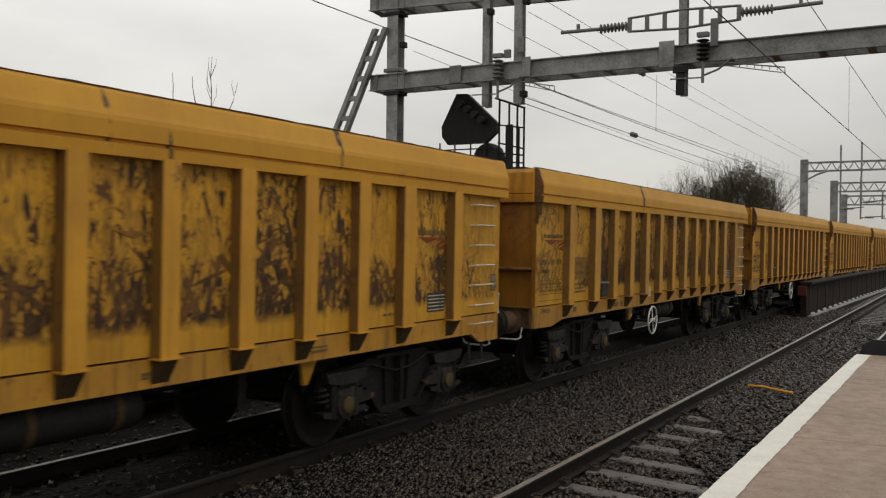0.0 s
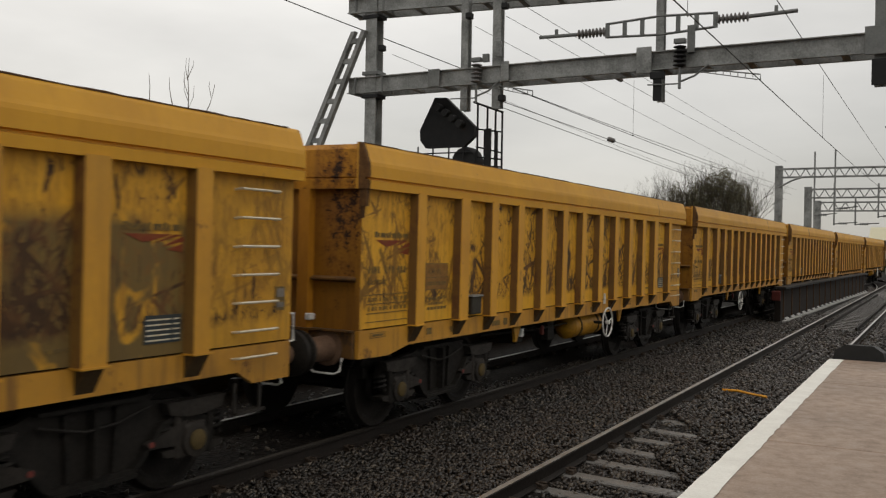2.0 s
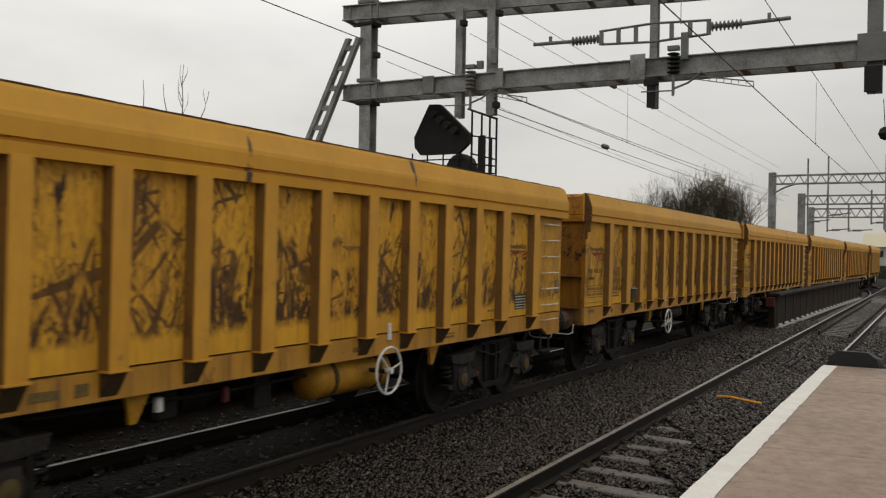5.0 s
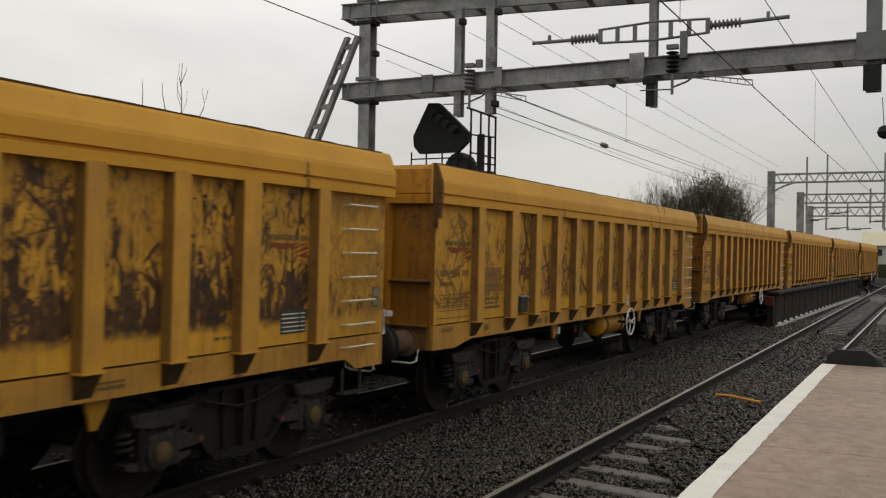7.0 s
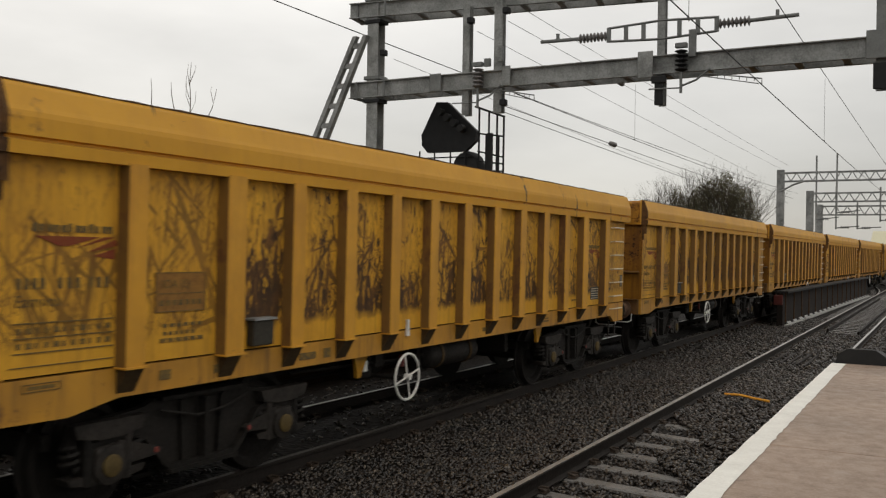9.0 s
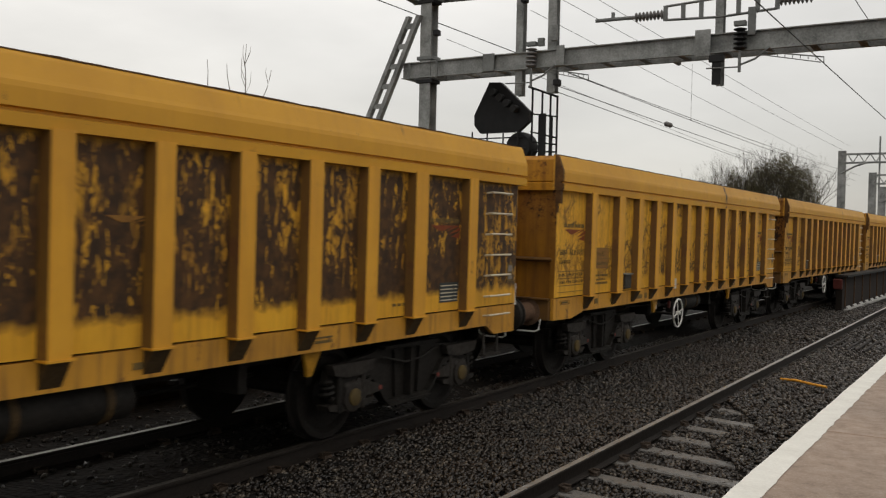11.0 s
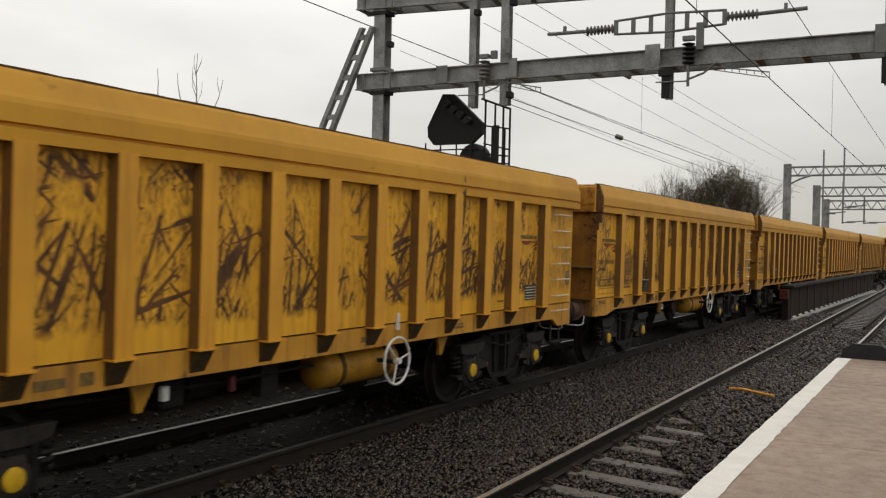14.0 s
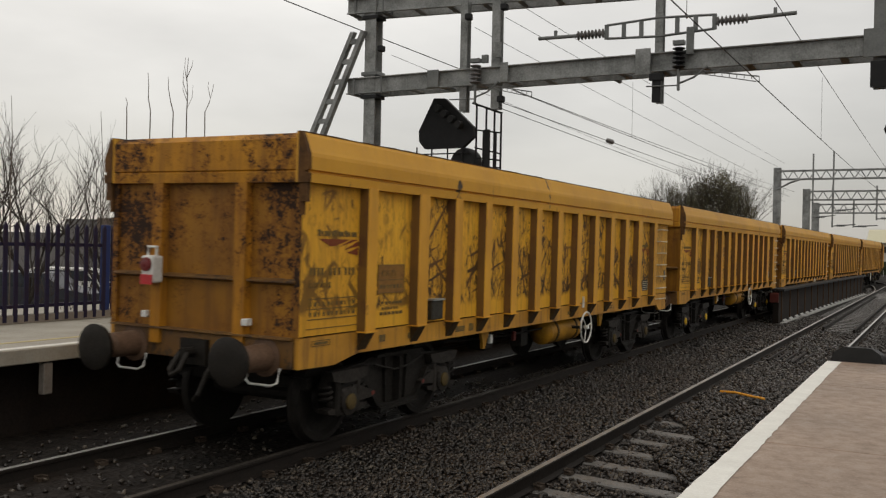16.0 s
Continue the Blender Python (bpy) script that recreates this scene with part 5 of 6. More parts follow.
    tube(bm, [(0, y, 1.04), (0, y + s * 0.22, 1.04)], 0.06, 10)
    tube(bm, [(0.05, y + s * 0.2, 1.04), (0.06, y + s * 0.32, 0.86), (0.0, y + s * 0.36, 0.80), (-0.06, y + s * 0.32, 0.86), (-0.05, y + s * 0.2, 1.04)], 0.028, 8)
    box(bm, (0, y + s * 0.05, 1.04), (0.34, 0.06, 0.30))
    tube(bm, [(0.3, y + s * 0.05, 1.0), (0.34, y + s * 0.22, 0.86), (0.30, y + s * 0.3, 0.62), (0.2, y + s * 0.25, 0.55)], 0.025, 7)
    part("coupling", bm, M_BUFFER, wg, "greasy screw coupling and brake hose")
    if s < 0:
        for x, z in ((0.64, 1.42), (-0.72, 1.42)):
            bm = B()
            rounded_box(bm, (x, y + s * 0.02, z), (0.075, 0.09, 0.075), 0.008, 1)
            part("lamp_iron", bm, M_WHITE, wg, "small white lamp socket")


def side_frame_outline():
    """Cast bogie side frame seen from the side: a beam over the axles and a deep middle."""
    top = [(-1.36, 0.60), (-1.30, 0.77), (-0.62, 0.83), (-0.45, 0.90), (0.45, 0.90), (0.62, 0.83), (1.30, 0.77), (1.36, 0.60)]
    low = [(1.25, 0.58), (0.82, 0.66), (0.64, 0.60), (0.44, 0.36), (0.36, 0.29), (-0.36, 0.29), (-0.44, 0.36), (-0.64, 0.60), (-0.82, 0.66), (-1.25, 0.58)]
    return top + low


def build_bogie(wg, y):
    bm = B()
    rounded_box(bm, (0, 0, 0.72), (1.9, 0.42, 0.26), 0.03, 1)
    bg = part("bogie", bm, M_FRAME, wg, "brake-dusted steel bogie", at=Matrix.Translation((0, y, 0)))
    for s in (-1, 1):
        bm = B()
        box(bm, (0, s * 1.40, 0.66), (1.8, 0.08, 0.12))
        part("end_beam", bm, M_FRAME, bg)
        bm = B()
        prism(bm, side_frame_outline(), "x", s * 0.98, s * 1.05)
        part("side_frame", bm, M_FRAME, bg)
        # raised flange along the frame's lower edge, and the pocket in its middle
        bm = B()
        low = [(-1.24, 0.60), (-0.84, 0.68), (-0.66, 0.62), (-0.46, 0.38), (-0.36, 0.31), (0.36, 0.31), (0.46, 0.38), (0.66, 0.62), (0.84, 0.68), (1.24, 0.60)]
        for (ya, za), (yb, zb) in zip(low, low[1:]):
            prism(bm, ((ya, za - 0.03), (yb, zb - 0.03), (yb, zb + 0.025), (ya, za + 0.025)), "x", s * 1.05, s * 1.115)
        part("frame_flange", bm, M_BOGIE, bg)
        for yy in (-0.24, 0.0, 0.24):
            bm = B()
            prism(bm, ((yy - 0.022, 0.84), (yy + 0.022, 0.84), (yy * 0.86 + 0.022, 0.34), (yy * 0.86 - 0.022, 0.34)), "x", s * 1.05, s * (1.09 if yy else 1.14))
            part("pocket_rib", bm, M_BOGIE, bg)
        for z, w, nm in ((0.285, 0.80, "spring_plank"), (0.885, 1.0, "top_plate")):
            bm = B()
            box(bm, (s * 1.06, 0, z), (0.16, w, 0.03))
            part(nm, bm, M_BOGIE, bg)
        bm = B()
        tube(bm, [(s * 1.10, -0.5, 0.79), (s * 1.12, -0.1, 0.70), (s * 1.12, 0.2, 0.72), (s * 1.10, 0.55, 0.80)], 0.013, 6)
        part("brake_pipe", bm, M_FRAME, bg)
        for ax in (-AXLE, AXLE):
            k0 = 1 if ax > 0 else -1
            bm = B()
            rounded_box(bm, (s * 1.05, ax, 0.49), (0.20, 0.26, 0.25), 0.045, 2)
            lathe(bm, [(s * 1.1, 0.15), (s * 1.15, 0.145), (s * 1.155, 0.11)], (0, ax, RADIUS_WHEEL), "x", 16)
            prism(bm, ((ax - 0.36, 0.41), (ax + 0.36, 0.41), (ax + 0.33, 0.36), (ax + 0.12, 0.33), (ax - 0.12, 0.33), (ax - 0.33, 0.36)), "x", s * 0.97, s * 1.12)
            part("axle_box", bm, M_BOGIEL, bg, "dust-grey axle box")
            # trailing arm from the box towards the middle, with a red paint mark at its end
            bm = B()
            prism(bm, ((ax - k0 * 0.08, 0.64), (ax - k0 * 0.08, 0.43), (ax - k0 * 0.50, 0.455), (ax - k0 * 0.53, 0.50), (ax - k0 * 0.40, 0.545)), "x", s * 1.075, s * 1.125)
            arm = part("trailing_arm", bm, M_BOGIEL, bg)
            bm = B()
            lathe(bm, [(s * 1.125, 0.026), (s * 1.133, 0.022)], (0, ax - k0 * 0.47, 0.49), "x", 10)
            part("paint_mark", bm, M_REDMARK, arm, "dull red paint mark")
            for k in (-1, 1):
                bm = B()
                rounded_box(bm, (s * 1.06, ax + k * 0.185, 0.53), (0.15, 0.075, 0.42), 0.015, 1)
                part("axle_guard", bm, M_BOGIEL if k * k0 < 0 else M_BOGIE, bg)
                bm = B()
                n = 3
                pts = [(s * 1.05 + 0.058 * math.cos(a), ax + k * 0.30 + 0.058 * math.sin(a), 0.47 + 0.17 * a / (2 * math.pi * n)) for a in [2 * math.pi * i / 10 for i in range(10 * n + 1)]]
                tube(bm, pts, 0.021, 5)
                part("spring", bm, M_BOGIE, bg, "coil suspension spring")
            bm = B()
            prism(bm, ((ax - 0.34, 0.80), (ax + 0.34, 0.80), (ax + 0.30, 0.70), (ax + 0.10, 0.665), (ax - 0.10, 0.665), (ax - 0.30, 0.70)), "x", s * 1.05, s * 1.15)
            part("spring_cap", bm, M_BOGIEL, bg, "dust-grey spring cap")
            bm = B()
            prism(bm, ((ax - k0 * 0.50, 0.72), (ax - k0 * 0.42, 0.72), (ax - k0 * 0.44, 0.26), (ax - k0 * 0.54, 0.26)), "x", s * 0.70, s * 0.82)
            part("brake_hanger", bm, M_BOGIE, bg)
        bm = B()
        tube(bm, [(s * 0.9, -0.6, 0.24), (s * 0.9, 0.6, 0.24)], 0.022, 6)
        part("brake_rod", bm, M_BOGIE, bg)


def build_wheelset(wg, y, caps):
    bm = B()
    tube(bm, [(-1.0, 0, 0), (1.0, 0, 0)], 0.08, 12)
    ws = part("wheelset", bm, M_WHEEL, wg, at=Matrix.Translation((0, y, RADIUS_WHEEL)))
    for s in (-1, 1):
        bm = B()
        q = s
        lathe(bm, [(q * 0.685, 0.485), (q * 0.715, 0.488), (q * 0.725, 0.462), (q * 0.815, 0.455), (q * 0.818, 0.40), (q * 0.80, 0.385), (q * 0.765, 0.36), (q * 0.76, 0.16), (q * 0.82, 0.13), (q * 0.84, 0.08)], (0, 0, 0), "x", 40)
        part("wheel", bm, M_WHEEL, ws, smooth=True)
        bm = B()
        lathe(bm, [(q * 1.12, 0.085), (q * 1.172, 0.085), (q * 1.178, 0.075)], (0, 0, 0), "x", 20)
        cp = part("axle_cap", bm, M_CAP if caps else M_CAPD, ws, "round yellow axle cap" if caps else "dusty round axle cap", smooth=True)
    return ws


def build_markings(wg):
    """Faded stencilled markings on the near side."""
    y0 = -BODY
    x = HALF + 0.004
    for q, k, fade in ((0.25, 1.0, M_RED), (10.85, 0.88, M_RED), (6.72, 0.7, M_PLATE)):
        if q != 6.72:
            ink = B()
            for i in range(12):
                w = (0.045, 0.03, 0.05, 0.038)[i % 4] * k
                side_bar(ink, y0 + q + 0.057 * k * i, y0 + q + 0.057 * k * i + w, 2.335, 2.385 + (0.012 if i in (0, 5, 8) else 0))
            tagged(part("logo_lettering", ink, M_INK, wg), kind="stuff")
        bm = B()
        for tri in (((0.02, 2.30), (0.56, 2.30), (0.30, 2.235), (0.22, 2.23)), ((0.59, 2.30), (0.70, 2.30), (0.36, 2.222)), ((0.70, 2.285), (0.715, 2.24), (0.44, 2.19)), ((0.70, 2.22), (0.69, 2.14), (0.50, 2.165))):
            prism(bm, [(y0 + q + a * k, 2.30 + (b - 2.30) * k) for a, b in tri], "x", x - 0.002, x + 0.002)
        part("logo_chevron", bm, fade, wg, "faded red chevron logo")
    bm = B()
    for a, b in ((0.14, 0.38), (0.46, 0.68), (0.72, 0.92)):
        n = int((b - a) / 0.058)
        for k in range(n):
            q = y0 + a + (b - a) * k / n
            side_bar(bm, q, q + 0.036, 1.925, 2.005)
    tagged(part("number_stencil", bm, M_INK, wg, "row of dark stencil bars"), kind="stuff")
    part("class_word", EAMNOS, None, wg, at=Matrix.Translation((HALF + 0.004, y0 + 0.13, 1.80)) @ pose(0, 0, 0, 90, 0, 90))
    bm = B()
    for z in (1.68, 1.575, 1.47):
        side_bar(bm, y0 + 0.12, y0 + 0.95, z, z + 0.010)
    for z in (1.61, 1.505):
        for k in range(11):
            q = y0 + 0.15 + 0.072 * k
            side_bar(bm, q, q + (0.03, 0.045, 0.02)[k % 3], z, z + 0.042)
    side_bar(bm, y0 + 0.10, y0 + 0.95, 1.375, 1.383)
    part("load_table", bm, M_INK, wg, "ruled load table of dark bars")
    bm = B()
    for a, b, c, d in ((0.20, 0.50, 1.185, 1.193), (0.20, 0.50, 1.245, 1.253), (0.20, 0.206, 1.185, 1.25), (0.494, 0.50, 1.185, 1.25)):
        side_bar(bm, y0 + a, y0 + b, c, d)
    part("stencil_frame", bm, M_INK, wg)
    for a, b, c, d in ((0.24, 0.46, 1.205, 1.233), (2.0, 2.12, 1.12, 1.2), (1.4, 1.52, 1.13, 1.22), (3.52, 3.64, 1.10, 1.21), (3.15, 3.4, 1.11, 1.19), (7.0, 7.2, 1.12, 1.18), (9.0, 9.25, 1.12, 1.15), (9.0, 9.25, 1.17, 1.19)):
        bm = B()
        side_bar(bm, y0 + a, y0 + b, c, d)
        part("sill_stencil", bm, M_INK, wg)
    bm = B()
    side_bar(bm, y0 + 1.34, y0 + 1.88, 1.70, 2.03)
    part("data_plate", bm, M_PLATE, wg, "brown stencilled data panel")
    bm = B()
    for a, b, c, d in ((1.34, 1.88, 2.022, 2.03), (1.34, 1.88, 1.70, 1.708), (1.34, 1.348, 1.70, 2.03), (1.872, 1.88, 1.70, 2.03), (1.34, 1.88, 1.85, 1.858)):
        side_bar(bm, y0 + a, y0 + b, c, d, HALF + 0.007)
    for k in range(7):
        side_bar(bm, y0 + 1.38 + 0.068 * k, y0 + 1.425 + 0.068 * k, 1.755, 1.80, HALF + 0.007)
    part("plate_grid", bm, M_INK, wg, "dark ruled lines on the data panel")
    part("type_word", TYPE_CODE, None, wg, at=Matrix.Translation((HALF + 0.008, y0 + 1.40, 1.900)) @ pose(0, 0, 0, 90, 0, 90))
    bm = B()
    for k in range(6):
        side_bar(bm, y0 + 1.42 + 0.075 * k, y0 + 1.47 + 0.075 * k, 1.575, 1.605)
        side_bar(bm, y0 + 1.43 + 0.060 * k, y0 + 1.465 + 0.060 * k, 1.51, 1.54)
        side_bar(bm, y0 + 1.40 + 0.08 * k, y0 + 1.46 + 0.08 * k, 1.45, 1.485)
    for k in range(4):
        side_bar(bm, y0 + 10.2 + 0.09 * k, y0 + 10.26 + 0.09 * k, 1.42, 1.45)
    tagged(part("stencil_lettering", bm, M_INK, wg), kind="stuff")
    bm = B()
    side_bar(bm, y0 + 11.08, y0 + 11.46, 1.41, 1.64)
    lb = part("route_label", bm, M_SLATE, wg, "small dark slate label")
    bm = B()
    for k in range(5):
        side_bar(bm, y0 + 11.10, y0 + 11.35, 1.43 + 0.042 * k, 1.442 + 0.042 * k, HALF + 0.008)
        side_bar(bm, y0 + 11.38, y0 + 11.44, 1.43 + 0.042 * k, 1.442 + 0.042 * k, HALF + 0.008)
    part("label_grid", bm, M_RUNG, lb, "pale ruled lines")
    bm = B()
    side_bar(bm, y0 + 12.63, y0 + 12.77, 1.60, 1.83)
    lb = part("notice_plate", bm, M_INK, wg, "small dark-framed notice plate")
    bm = B()
    side_bar(bm, y0 + 12.65, y0 + 12.75, 1.73, 1.81, HALF + 0.008)
    side_bar(bm, y0 + 12.65, y0 + 12.75, 1.63, 1.68, HALF + 0.008)
    part("notice_face", bm, M_COPING, lb, "dull worn notice face")


def build_running_gear(wg, kind):
    y0 = -BODY
    bm = B()
    for s in (-1, 1):
        box(bm, (s * 0.42, 0, 0.98), (0.14, 2 * BODY - 0.2, 0.40))
    for k in range(9):
        box(bm, (0, -5.6 + 1.4 * k, 1.12), (2 * HALF - 0.14, 0.12, 0.2))
    box(bm, (0, 0, 1.262), (2 * HALF - 0.12, 2 * BODY - 0.16, 0.06))
    part("underframe", bm, M_FRAME, wg)
    bm = B()
    box(bm, (0, 0, 1.335), (2 * HALF - 0.1, 2 * BODY - 0.16, 0.05))
    part("floor", bm, M_RUSTY, wg)
    # air reservoir: yellow and long, or dark and short
    a, b, r, zt, m = (0.12, 1.52, 0.20, 0.80, M_TANK) if kind != "B" else (-0.55, 0.75, 0.165, 0.84, M_FRAME)
    bm = B()
    lathe(bm, [(-0.02, r * 0.3), (0.02, r * 0.85), (0.06, r), (b - a - 0.06, r), (b - a - 0.02, r * 0.85), (b - a + 0.02, r * 0.3)], (0.98, a, zt), "y", 24)
    tk = part("air_reservoir", bm, m, wg, "yellow brake air reservoir" if kind != "B" else "dark brake air reservoir", smooth=True)
    for y in (a + 0.3, b - 0.26):
        bm = B()
        lathe(bm, [(-0.03, r + 0.002), (-0.03, r + 0.012), (0.03, r + 0.012), (0.03, r + 0.002)], (0.98, y, zt), "y", 24)
        part("strap", bm, M_BRACKET, tk)
    # hand brake wheel
    wy, wz, spokes = (1.04, 0.86, 3) if kind != "B" else (-1.56, 0.725, 4)
    bm = B()
    c = Vector((HALF + 0.155, wy, wz))
    n = 30
    tube(bm, [c + Vector((0, math.cos(2 * math.pi * k / n), math.sin(2 * math.pi * k / n))) * 0.25 for k in range(n)], 0.0145, 8, closed=True)
    for k in range(spokes):
        q = 2 * math.pi * k / spokes + 0.25
        tube(bm, [c, c + Vector((0, math.cos(q), math.sin(q))) * 0.25], 0.010, 6)
    tube(bm, [c - Vector((0.03, 0, 0)), c + Vector((0.04, 0, 0))], 0.035, 10)
    part("hand_wheel", bm, M_WHITE, wg, "white hand brake wheel", smooth=True)
    bm = B()
    tube(bm, [c - Vector((0.02, 0, 0)), c - Vector((0.9, 0, 0))], 0.025, 8)
    box(bm, (HALF - 0.25, wy, 0.94), (0.08, 0.18, 0.22))
    part("brake_spindle", bm, M_FRAME, wg)
    bm = B()
    ly = wy + 0.20
    prism(bm, ((ly - 0.02, 1.22), (ly + 0.04, 1.22), (ly + 0.025, 1.42), (ly - 0.005, 1.42)), "x", HALF + 0.004, HALF + 0.03)
    part("brake_lever", bm, M_WHITE, wg)
    bm = B()
    rounded_box(bm, (HALF + 0.045, -3.90, 1.46), (0.09, 0.27, 0.24), 0.012, 1)
    bx = part("label_box", bm, M_PLATE2, wg, "grey steel label holder")
    bm = B()
    box(bm, (HALF + 0.05, -3.90, 1.588), (0.12, 0.30, 0.02))
    part("box_lid", bm, M_GALV, bx)
    # ladder at the leading corner
    for k, z in enumerate((2.735, 2.475, 2.215, 1.955, 1.70, 1.44, 1.19)):
        bm = B()
        o = HALF + 0.075
        tube(bm, [(HALF - 0.01, 5.64, z - 0.01), (o, 5.65, z), (o, 6.15, z), (HALF - 0.01, 6.16, z - 0.01)], 0.013, 6)
        part("ladder_rung", bm, M_RUNG, wg, "worn steel rung with its highlight painted pale")
    bm = B()
    for y in (5.72, 6.05):
        box(bm, (HALF - 0.03, y, 0.78), (0.02, 0.035, 0.28))
    box(bm, (HALF - 0.03, 5.885, 0.63), (0.10, 0.38, 0.025))
    part("foot_step", bm, M_BOGIEL, wg, "grimy grey steel foot step")
    bm = B()
    tube(bm, [(HALF - 0.06, BODY, 1.56), (HALF - 0.06, BODY + 0.12, 1.55), (HALF - 0.06, BODY + 0.13, 1.28), (HALF - 0.06, BODY, 1.27)], 0.016, 6)
    part("grab_handle", bm, M_WHITE, wg)
    # hangers, brake cylinder, distributor and rods below the sill
    for y, m in (((-2.28, M_TANK), (2.42, M_TANK)) if kind != "B" else ((-2.15, M_TANK), (2.62, M_TANK))):
        bm = B()
        prism(bm, ((y - 0.10, 1.035), (y + 0.16, 1.035), (y + 0.06, 0.84), (y + 0.02, 0.76), (y - 0.04, 0.76), (y - 0.05, 0.86)), "x", HALF - 0.12, HALF - 0.08)
        part("hanger_plate", bm, m, wg, "yellow hanger plate")
    bm = B()
    lathe(bm, [(0, 0.08), (0.02, 0.17), (0.38, 0.17), (0.42, 0.06)], (0.55, -1.3, 0.78), "y", 16)
    rounded_box(bm, (0.85, -1.75, 0.82), (0.3, 0.28, 0.3), 0.03, 1)
    tube(bm, [(0.2, -3.2, 0.62), (0.2, 3.2, 0.62)], 0.025, 6)
    tube(bm, [(1.0, -3.1, 0.92), (1.02, -1.2, 0.86), (1.02, 0.1, 0.88)], 0.018, 6)
    box(bm, (0.7, 2.0, 0.84), (0.5, 0.10, 0.38))
    box(bm, (0.95, -0.55, 0.80), (0.12, 0.24, 0.34))
    part("brake_gear", bm, M_FRAME, wg)
    bm = B()
    rounded_box(bm, (HALF - 0.14, -1.98, 0.88), (0.06, 0.07, 0.14), 0.01, 1)
    part("gauge", bm, M_WHITE, wg)
    bm = B()
    rounded_box(bm, (HALF - 0.14, -1.2, 0.86), (0.05, 0.07, 0.16), 0.01, 1)
    part("release_handle", bm, M_REDBOX, wg, "small red release handle")


LEVELS = ((0.0, 0.0), (0.70, 0.70), (1.286, 1.200), (2.862, 2.690), (3.312, 3.170), (4.0, 3.86))
RIGID = ("hand_wheel", "buffer", "buffer_head", "air_reservoir", "strap", "brake_spindle", "logo_lettering", "logo_chevron")


def set_heights(wg):
    """Bring the body parts, drawn at nominal heights, to the wagon's true levels."""
    def level(z):
        return float(np.interp(z, [q[0] for q in LEVELS], [q[1] for q in LEVELS]))
    done = set()
    for ob in wg.children_recursive:
        kind = ob.name.split(".")[0]
        top = ob if ob.parent == wg else ob.parent
        if top.name.split(".")[0] in ("bogie", "wheelset"):
            continue
        base = top.matrix_basis.translation.z if top.parent == wg else 0.0
        if ob.data.name not in done and kind not in ("class_word", "type_word"):
            done.add(ob.data.name)
            zs = [v.co.z + base for v in ob.data.vertices]
            mid_z = (min(zs) + max(zs)) / 2
            for v, z in zip(ob.data.vertices, zs):
                v.co.z = (z + level(mid_z) - mid_z if kind in RIGID else level(z)) - level(base)
    for ob in wg.children:
        if ob.name.split(".")[0] not in ("bogie", "wheelset") and ob.matrix_basis.translation.z:
            m = ob.matrix_basis.copy()
            m.translation.z = level(m.translation.z)
            ob.matrix_basis = m


def build_wagon(kind):
    wg = thing("wagon", "yellow steel open box wagon, paint scraped and stained", "wagon", "wagons of the train")
    for s in (1, -1):
        build_side(wg, s)
        build_end(wg, -s)
    build_running_gear(wg, kind)
    build_markings(wg)
    for s in (-1, 1):
        build_bogie(wg, s * PIVOT)
        for a in (-1, 1):
            build_wheelset(wg, s * PIVOT + a * AXLE, kind == "C")
    set_heights(wg)
    return wg


def build_tail_lamp(wg):
    y = -BODY - 0.05
    bm = B()
    rounded_box(bm, (-0.56, y - 0.06, 1.80), (0.17, 0.14, 0.28), 0.02, 2)
    tube(bm, [(-0.62, y - 0.06, 1.94), (-0.62, y - 0.06, 2.03), (-0.50, y - 0.06, 2.03), (-0.50, y - 0.06, 1.94)], 0.018, 6)
    tl = part("tail_lamp", bm, M_WHITE, wg, "white tail lamp with red lens")
    bm = B()
    lathe(bm, [(0.0, 0.075), (-0.02, 0.070), (-0.028, 0.035)], (-0.57, y - 0.13, 1.85), "y", 16)
    part("lens", bm, M_LENS, tl, smooth=True)
    bm = B()
    box(bm, (-0.56, y - 0.135, 1.695), (0.165, 0.012, 0.10))
    part("reflector", bm, M_LAMPRED, tl)


LATE = ((0.0, -0.16), (0.5, -0.33), (1.0, -0.19), (1.5, -0.28), (2.0, -0.17), (2.5, -0.23), (3.0, -0.27), (3.5, -0.17), (4.0, -0.22), (6.5, -0.26), (7.0, -0.14), (7.5, -0.24), (8.0, -0.07),
        (10.5, -0.28), (11.0, -0.14), (11.5, -0.26), (12.0, -0.06), (12.5, -0.15), (13.0, -0.23), (13.5, -0.13), (14.0, -0.09), (14.5, -0.06), (15.0, -0.17), (15.5, -0.31), (16.0, -0.27))


def train_place(t):
    """How far along the line the rear of the last wagon is at t seconds."""
    def run(q):
        return -4.9791e-5 * q ** 4 + 2.05029e-3 * q ** 3 - 9.50451e-2 * q ** 2 + 12.2959546 * q
    late = np.interp(t, [q[0] for q in LATE], [q[1] for q in LATE])
    return 7.244 + run(t) - run(16) + float(late)


def wagon_pose(s):
    """The pose of a wagon whose middle is s metres along the line: its pivots sit on the track."""
    x0, y0, _ = far_path(s - PIVOT)
    x1, y1, _ = far_path(s + PIVOT)
    return pose((x0 + x1) / 2, (y0 + y1) / 2, FAR_Z, 0, -BODY_LEAN, math.degrees(math.atan2(-(x1 - x0), y1 - y0)))


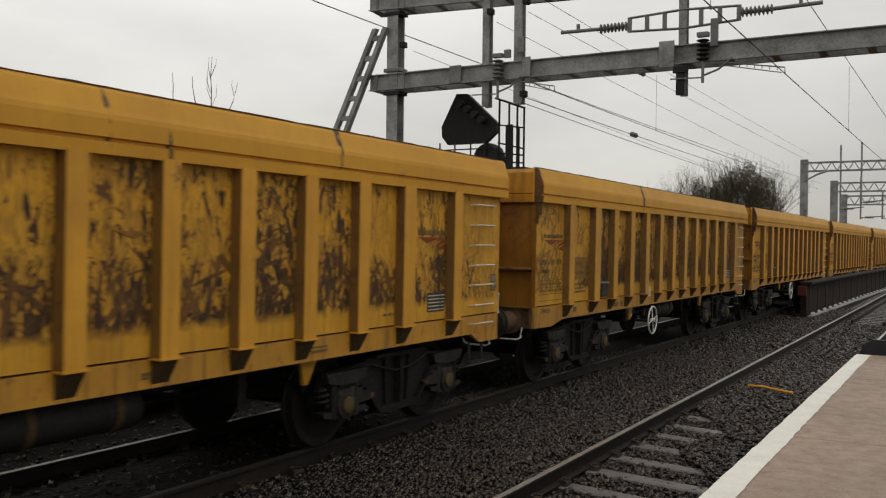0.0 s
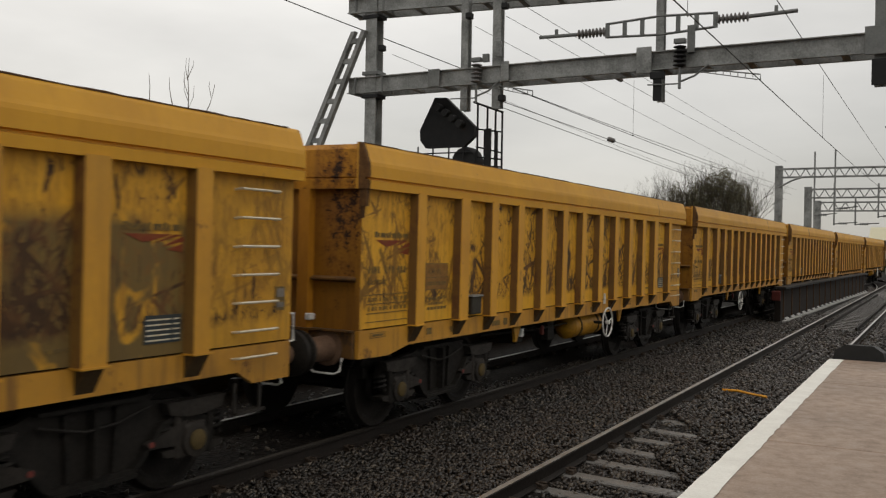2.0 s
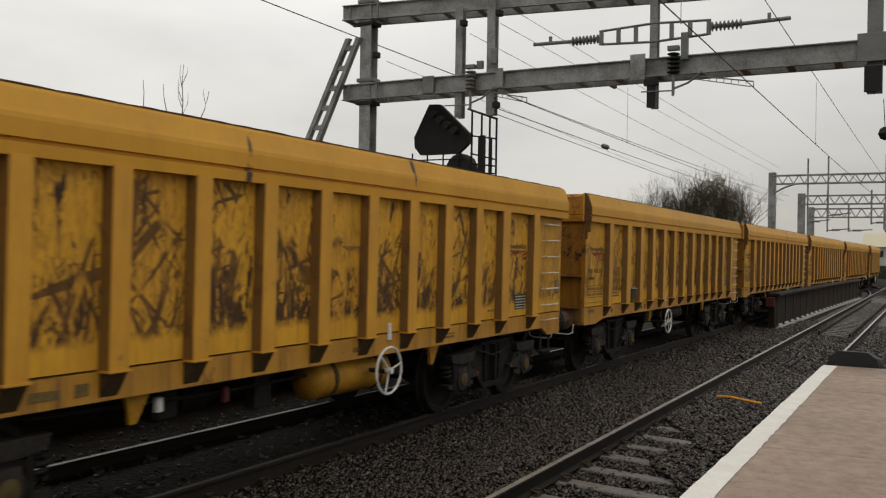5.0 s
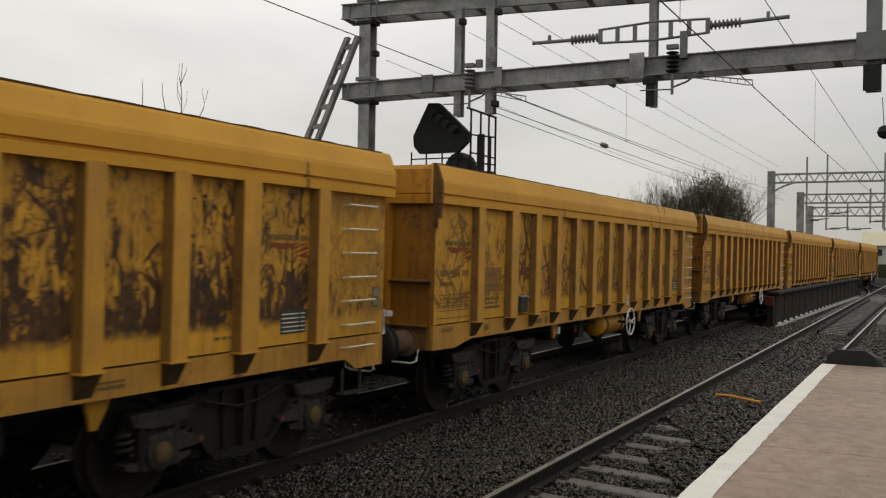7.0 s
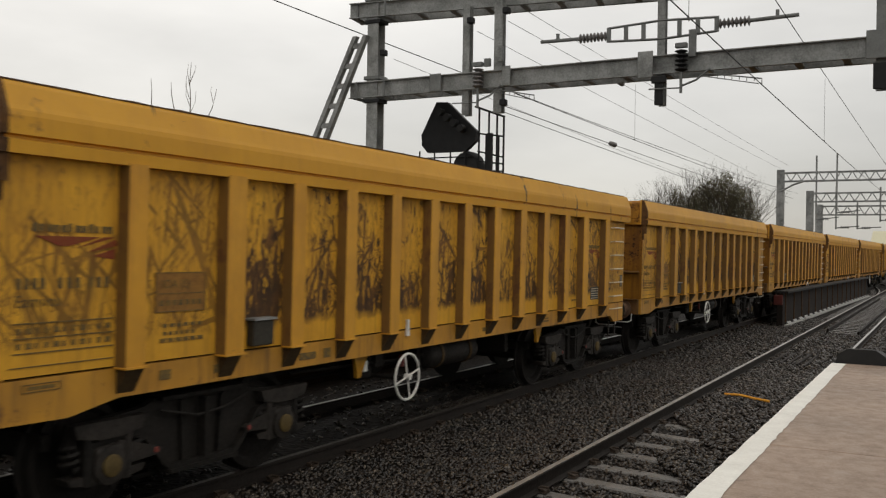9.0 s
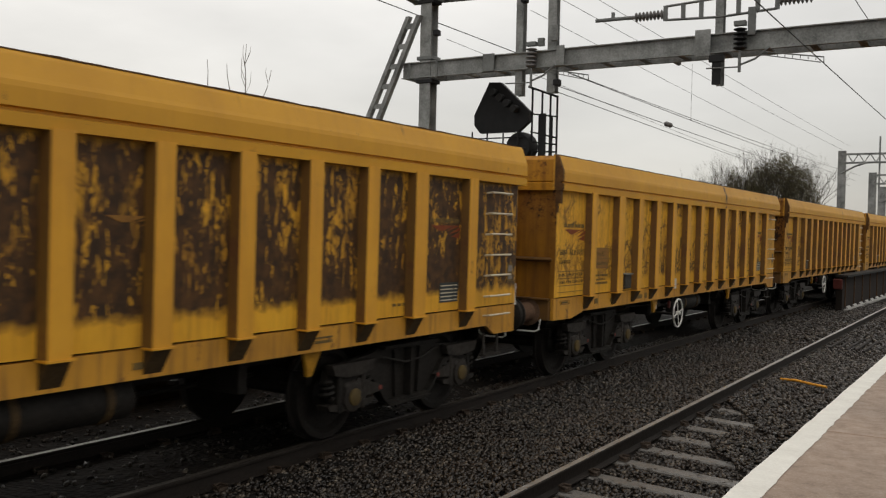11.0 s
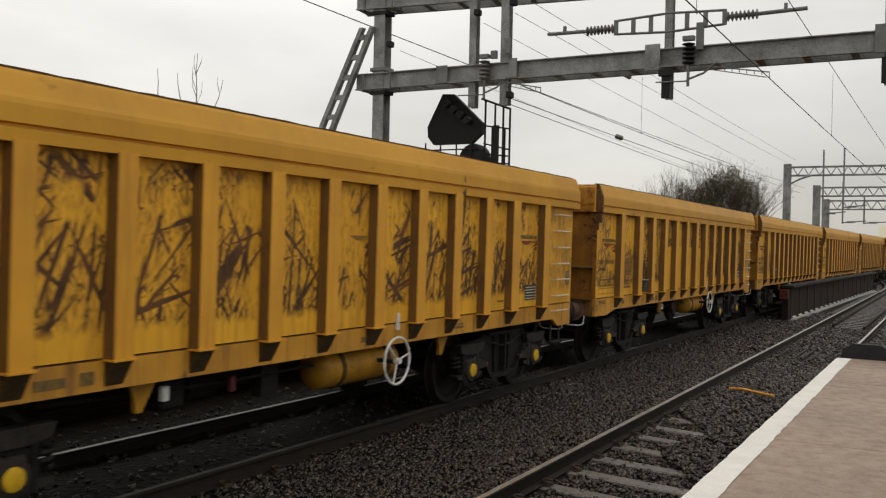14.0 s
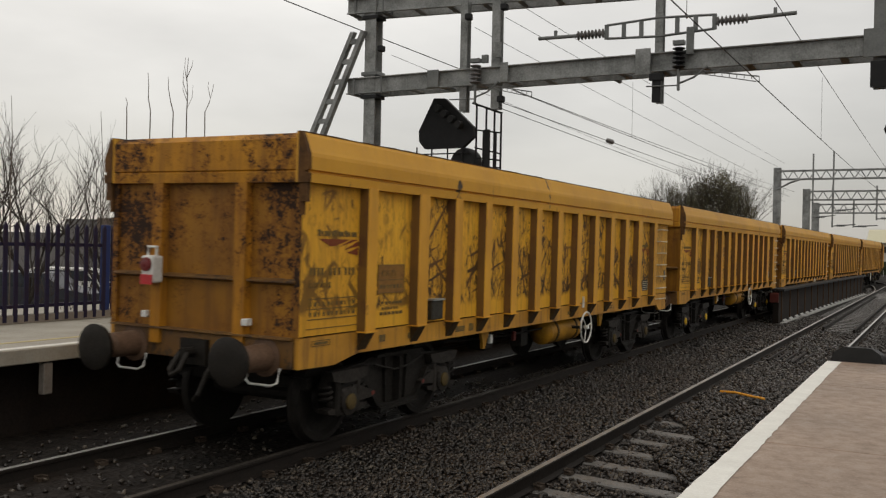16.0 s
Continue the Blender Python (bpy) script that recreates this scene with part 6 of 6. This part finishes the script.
def motions():
    steps = [0.5 * k for k in range(33)]
    for n, wg in enumerate(WAGONS):
        walk(wg, [(t, wagon_pose(train_place(t) + BODY + PITCH * n)) for t in steps])
    first = [o for o in WAGONS[0].children if o.name.split(".")[0] == "wheelset"]
    for ws in first:
        y = ws.matrix_basis.translation.y
        rows = []
        for k in range(481):
            t = k / 30
            rows.append((t, pose(0, y, RADIUS_WHEEL, -math.degrees((train_place(t) - train_place(0)) / RADIUS_WHEEL) % 360)))
        walk(ws, rows)
    for wg in WAGONS[1:]:
        for a, b in zip(first, [o for o in wg.children if o.name.split(".")[0] == "wheelset"]):
            b.rotation_mode = "QUATERNION"
            b.animation_data_create()
            b.animation_data.action = a.animation_data.action
            b.animation_data.action_slot = a.animation_data.action_slot


# ---------------------------------------------------------------- build
build_ground()
build_platforms()
build_fence()
build_gantry()
build_signal()
build_wires()
build_far_gantry(60, -9.0, 8.0, 7.30, True, ((-6.9, 1.0, 3.0), (-5.75, 1.1, 2.6), (-2.6, 1.1, 3.5)))
build_far_gantry(82, -9.95, 9.0, 7.45, False, ((-7.9, 0.5, 3.0), (-4.6, 0.4, 2.4)))
build_far_gantry(112, -12.6, 11.0, 7.9, False, ((-8.6, 0.5, 2.6), (-5.0, 0.5, 2.4)))
bare_tree(-17.4, 13.2, -0.4, 5.0, 3, 5, 0.075)
bare_tree(-15.9, 13.9, -0.4, 4.6, 8, 5, 0.06)
bare_tree(-20.0, 13.2, -0.4, 5.3, 15, 5, 0.07)
bare_tree(-16.6, 14.6, -0.4, 4.4, 31, 5, 0.05)
saplings()
build_bush()
build_distance()
build_track_details()
EAMNOS = text_mesh("Eamnos", 0.115, M_INK)
TYPE_CODE = text_mesh("IOA (E)", 0.095, M_INK)
KINDS = "ACCBBBBAABAABBBABBAA"
MODELS = {k: build_wagon(k) for k in "ABC"}
# wear, thin scratches, old graffiti and cleanness of each wagon, from the rear of the train
WEAR = ((0.40, 1.0, 0.0, 0.92), (0.36, 1.0, 0.0, 0.96), (0.80, 1.0, 0.0, 1.0), (1.12, 0.6, 0.0, 0.90), (0.40, 0.9, 0.15, 0.92), (0.60, 0.9, 0.0, 0.75), (0.84, 1.0, 0.0, 0.62), (0.42, 1.0, 0.0, 0.62), (0.52, 0.9, 0.0, 0.78), (0.58, 0.9, 0.0, 0.78),
        (0.48, 0.9, 0.95, 0.72), (0.46, 1.0, 0.0, 0.84), (0.72, 0.9, 0.15, 0.82), (0.90, 0.9, 0.25, 0.68), (0.5, 0.9, 0.0, 0.8), (0.65, 0.8, 0.0, 0.8), (0.55, 0.8, 0.0, 0.8), (0.75, 0.7, 0.0, 0.8), (0.55, 0.8, 0.0, 0.8), (0.65, 0.8, 0.0, 0.8))
WAGONS, used = [], set()
for _n, _k in enumerate(KINDS):
    if _k in used:
        WAGONS.append(copy_thing(MODELS[_k], pose(FAR_X, 40 * _n, FAR_Z)))
    else:
        WAGONS.append(MODELS[_k])
        used.add(_k)
    for _o in WAGONS[-1].children:
        if _o.name.startswith(("end_", "corner_")):
            _o.color = (1.0 if _n == 0 or _o.name.startswith("corner_plate") else (0.25, 0.0, 0.5)[_n % 3], 0, 0, 1)
        if _o.name.startswith("side_panel"):
            _y = _o.matrix_basis.translation.y
            _w, _t, _g, _c = WEAR[_n]
            if _y < -4.3:
                _w, _t, _g = _w * (0.30 if _y < -5.4 else 0.55), _t * 0.75, 0.0
            elif _y > 5.3:
                _w, _t, _g = _w * (0.95 if _n == 3 else 0.45), _t * 0.40, 0.0
                _c = _c - 0.12
            elif _n == 10 and _y < -0.6:
                _g = 0.0
            _o.color = (_w, _t, _g, 0.0 if _n == 2 and -2.4 < _y < 1.1 else _c)
        if _o.name.startswith(("side_post", "sill")):
            _o.color = (1, 1, 1, WEAR[_n][3])
build_tail_lamp(WAGONS[0])
build_ballast()
build_track("track_near", "concrete-sleepered railway track with polished rails", near_path, NEAR_Z, NEAR_CANT, [-40 + 4 * k for k in range(60)], 4.02, 62, 0.69, M_SLEEPER, 1)
def branch_path(s):
    """A crossover that leaves the near track towards the far one."""
    a = max(0.0, s - 56) / 170.0
    return NEAR_X + 170 * (math.cos(a) - 1), min(s, 56) + 170 * math.sin(a), math.degrees(a)


build_track("track_branch", "crossover track curving away at the junction", branch_path, NEAR_Z - 0.01, NEAR_CANT, [56.5 + 2.5 * k for k in range(40)], 63, 120, 0.69, M_SLEEPER, 3)
build_track("track_far", "oily railway track, sleepers coloured as dark as the train's shade", far_path, FAR_Z, FAR_CANT, [-60 + 3 * k for k in range(75)], 3.6, 62, 0.69, M_SLEEPERD, 2)
motions()
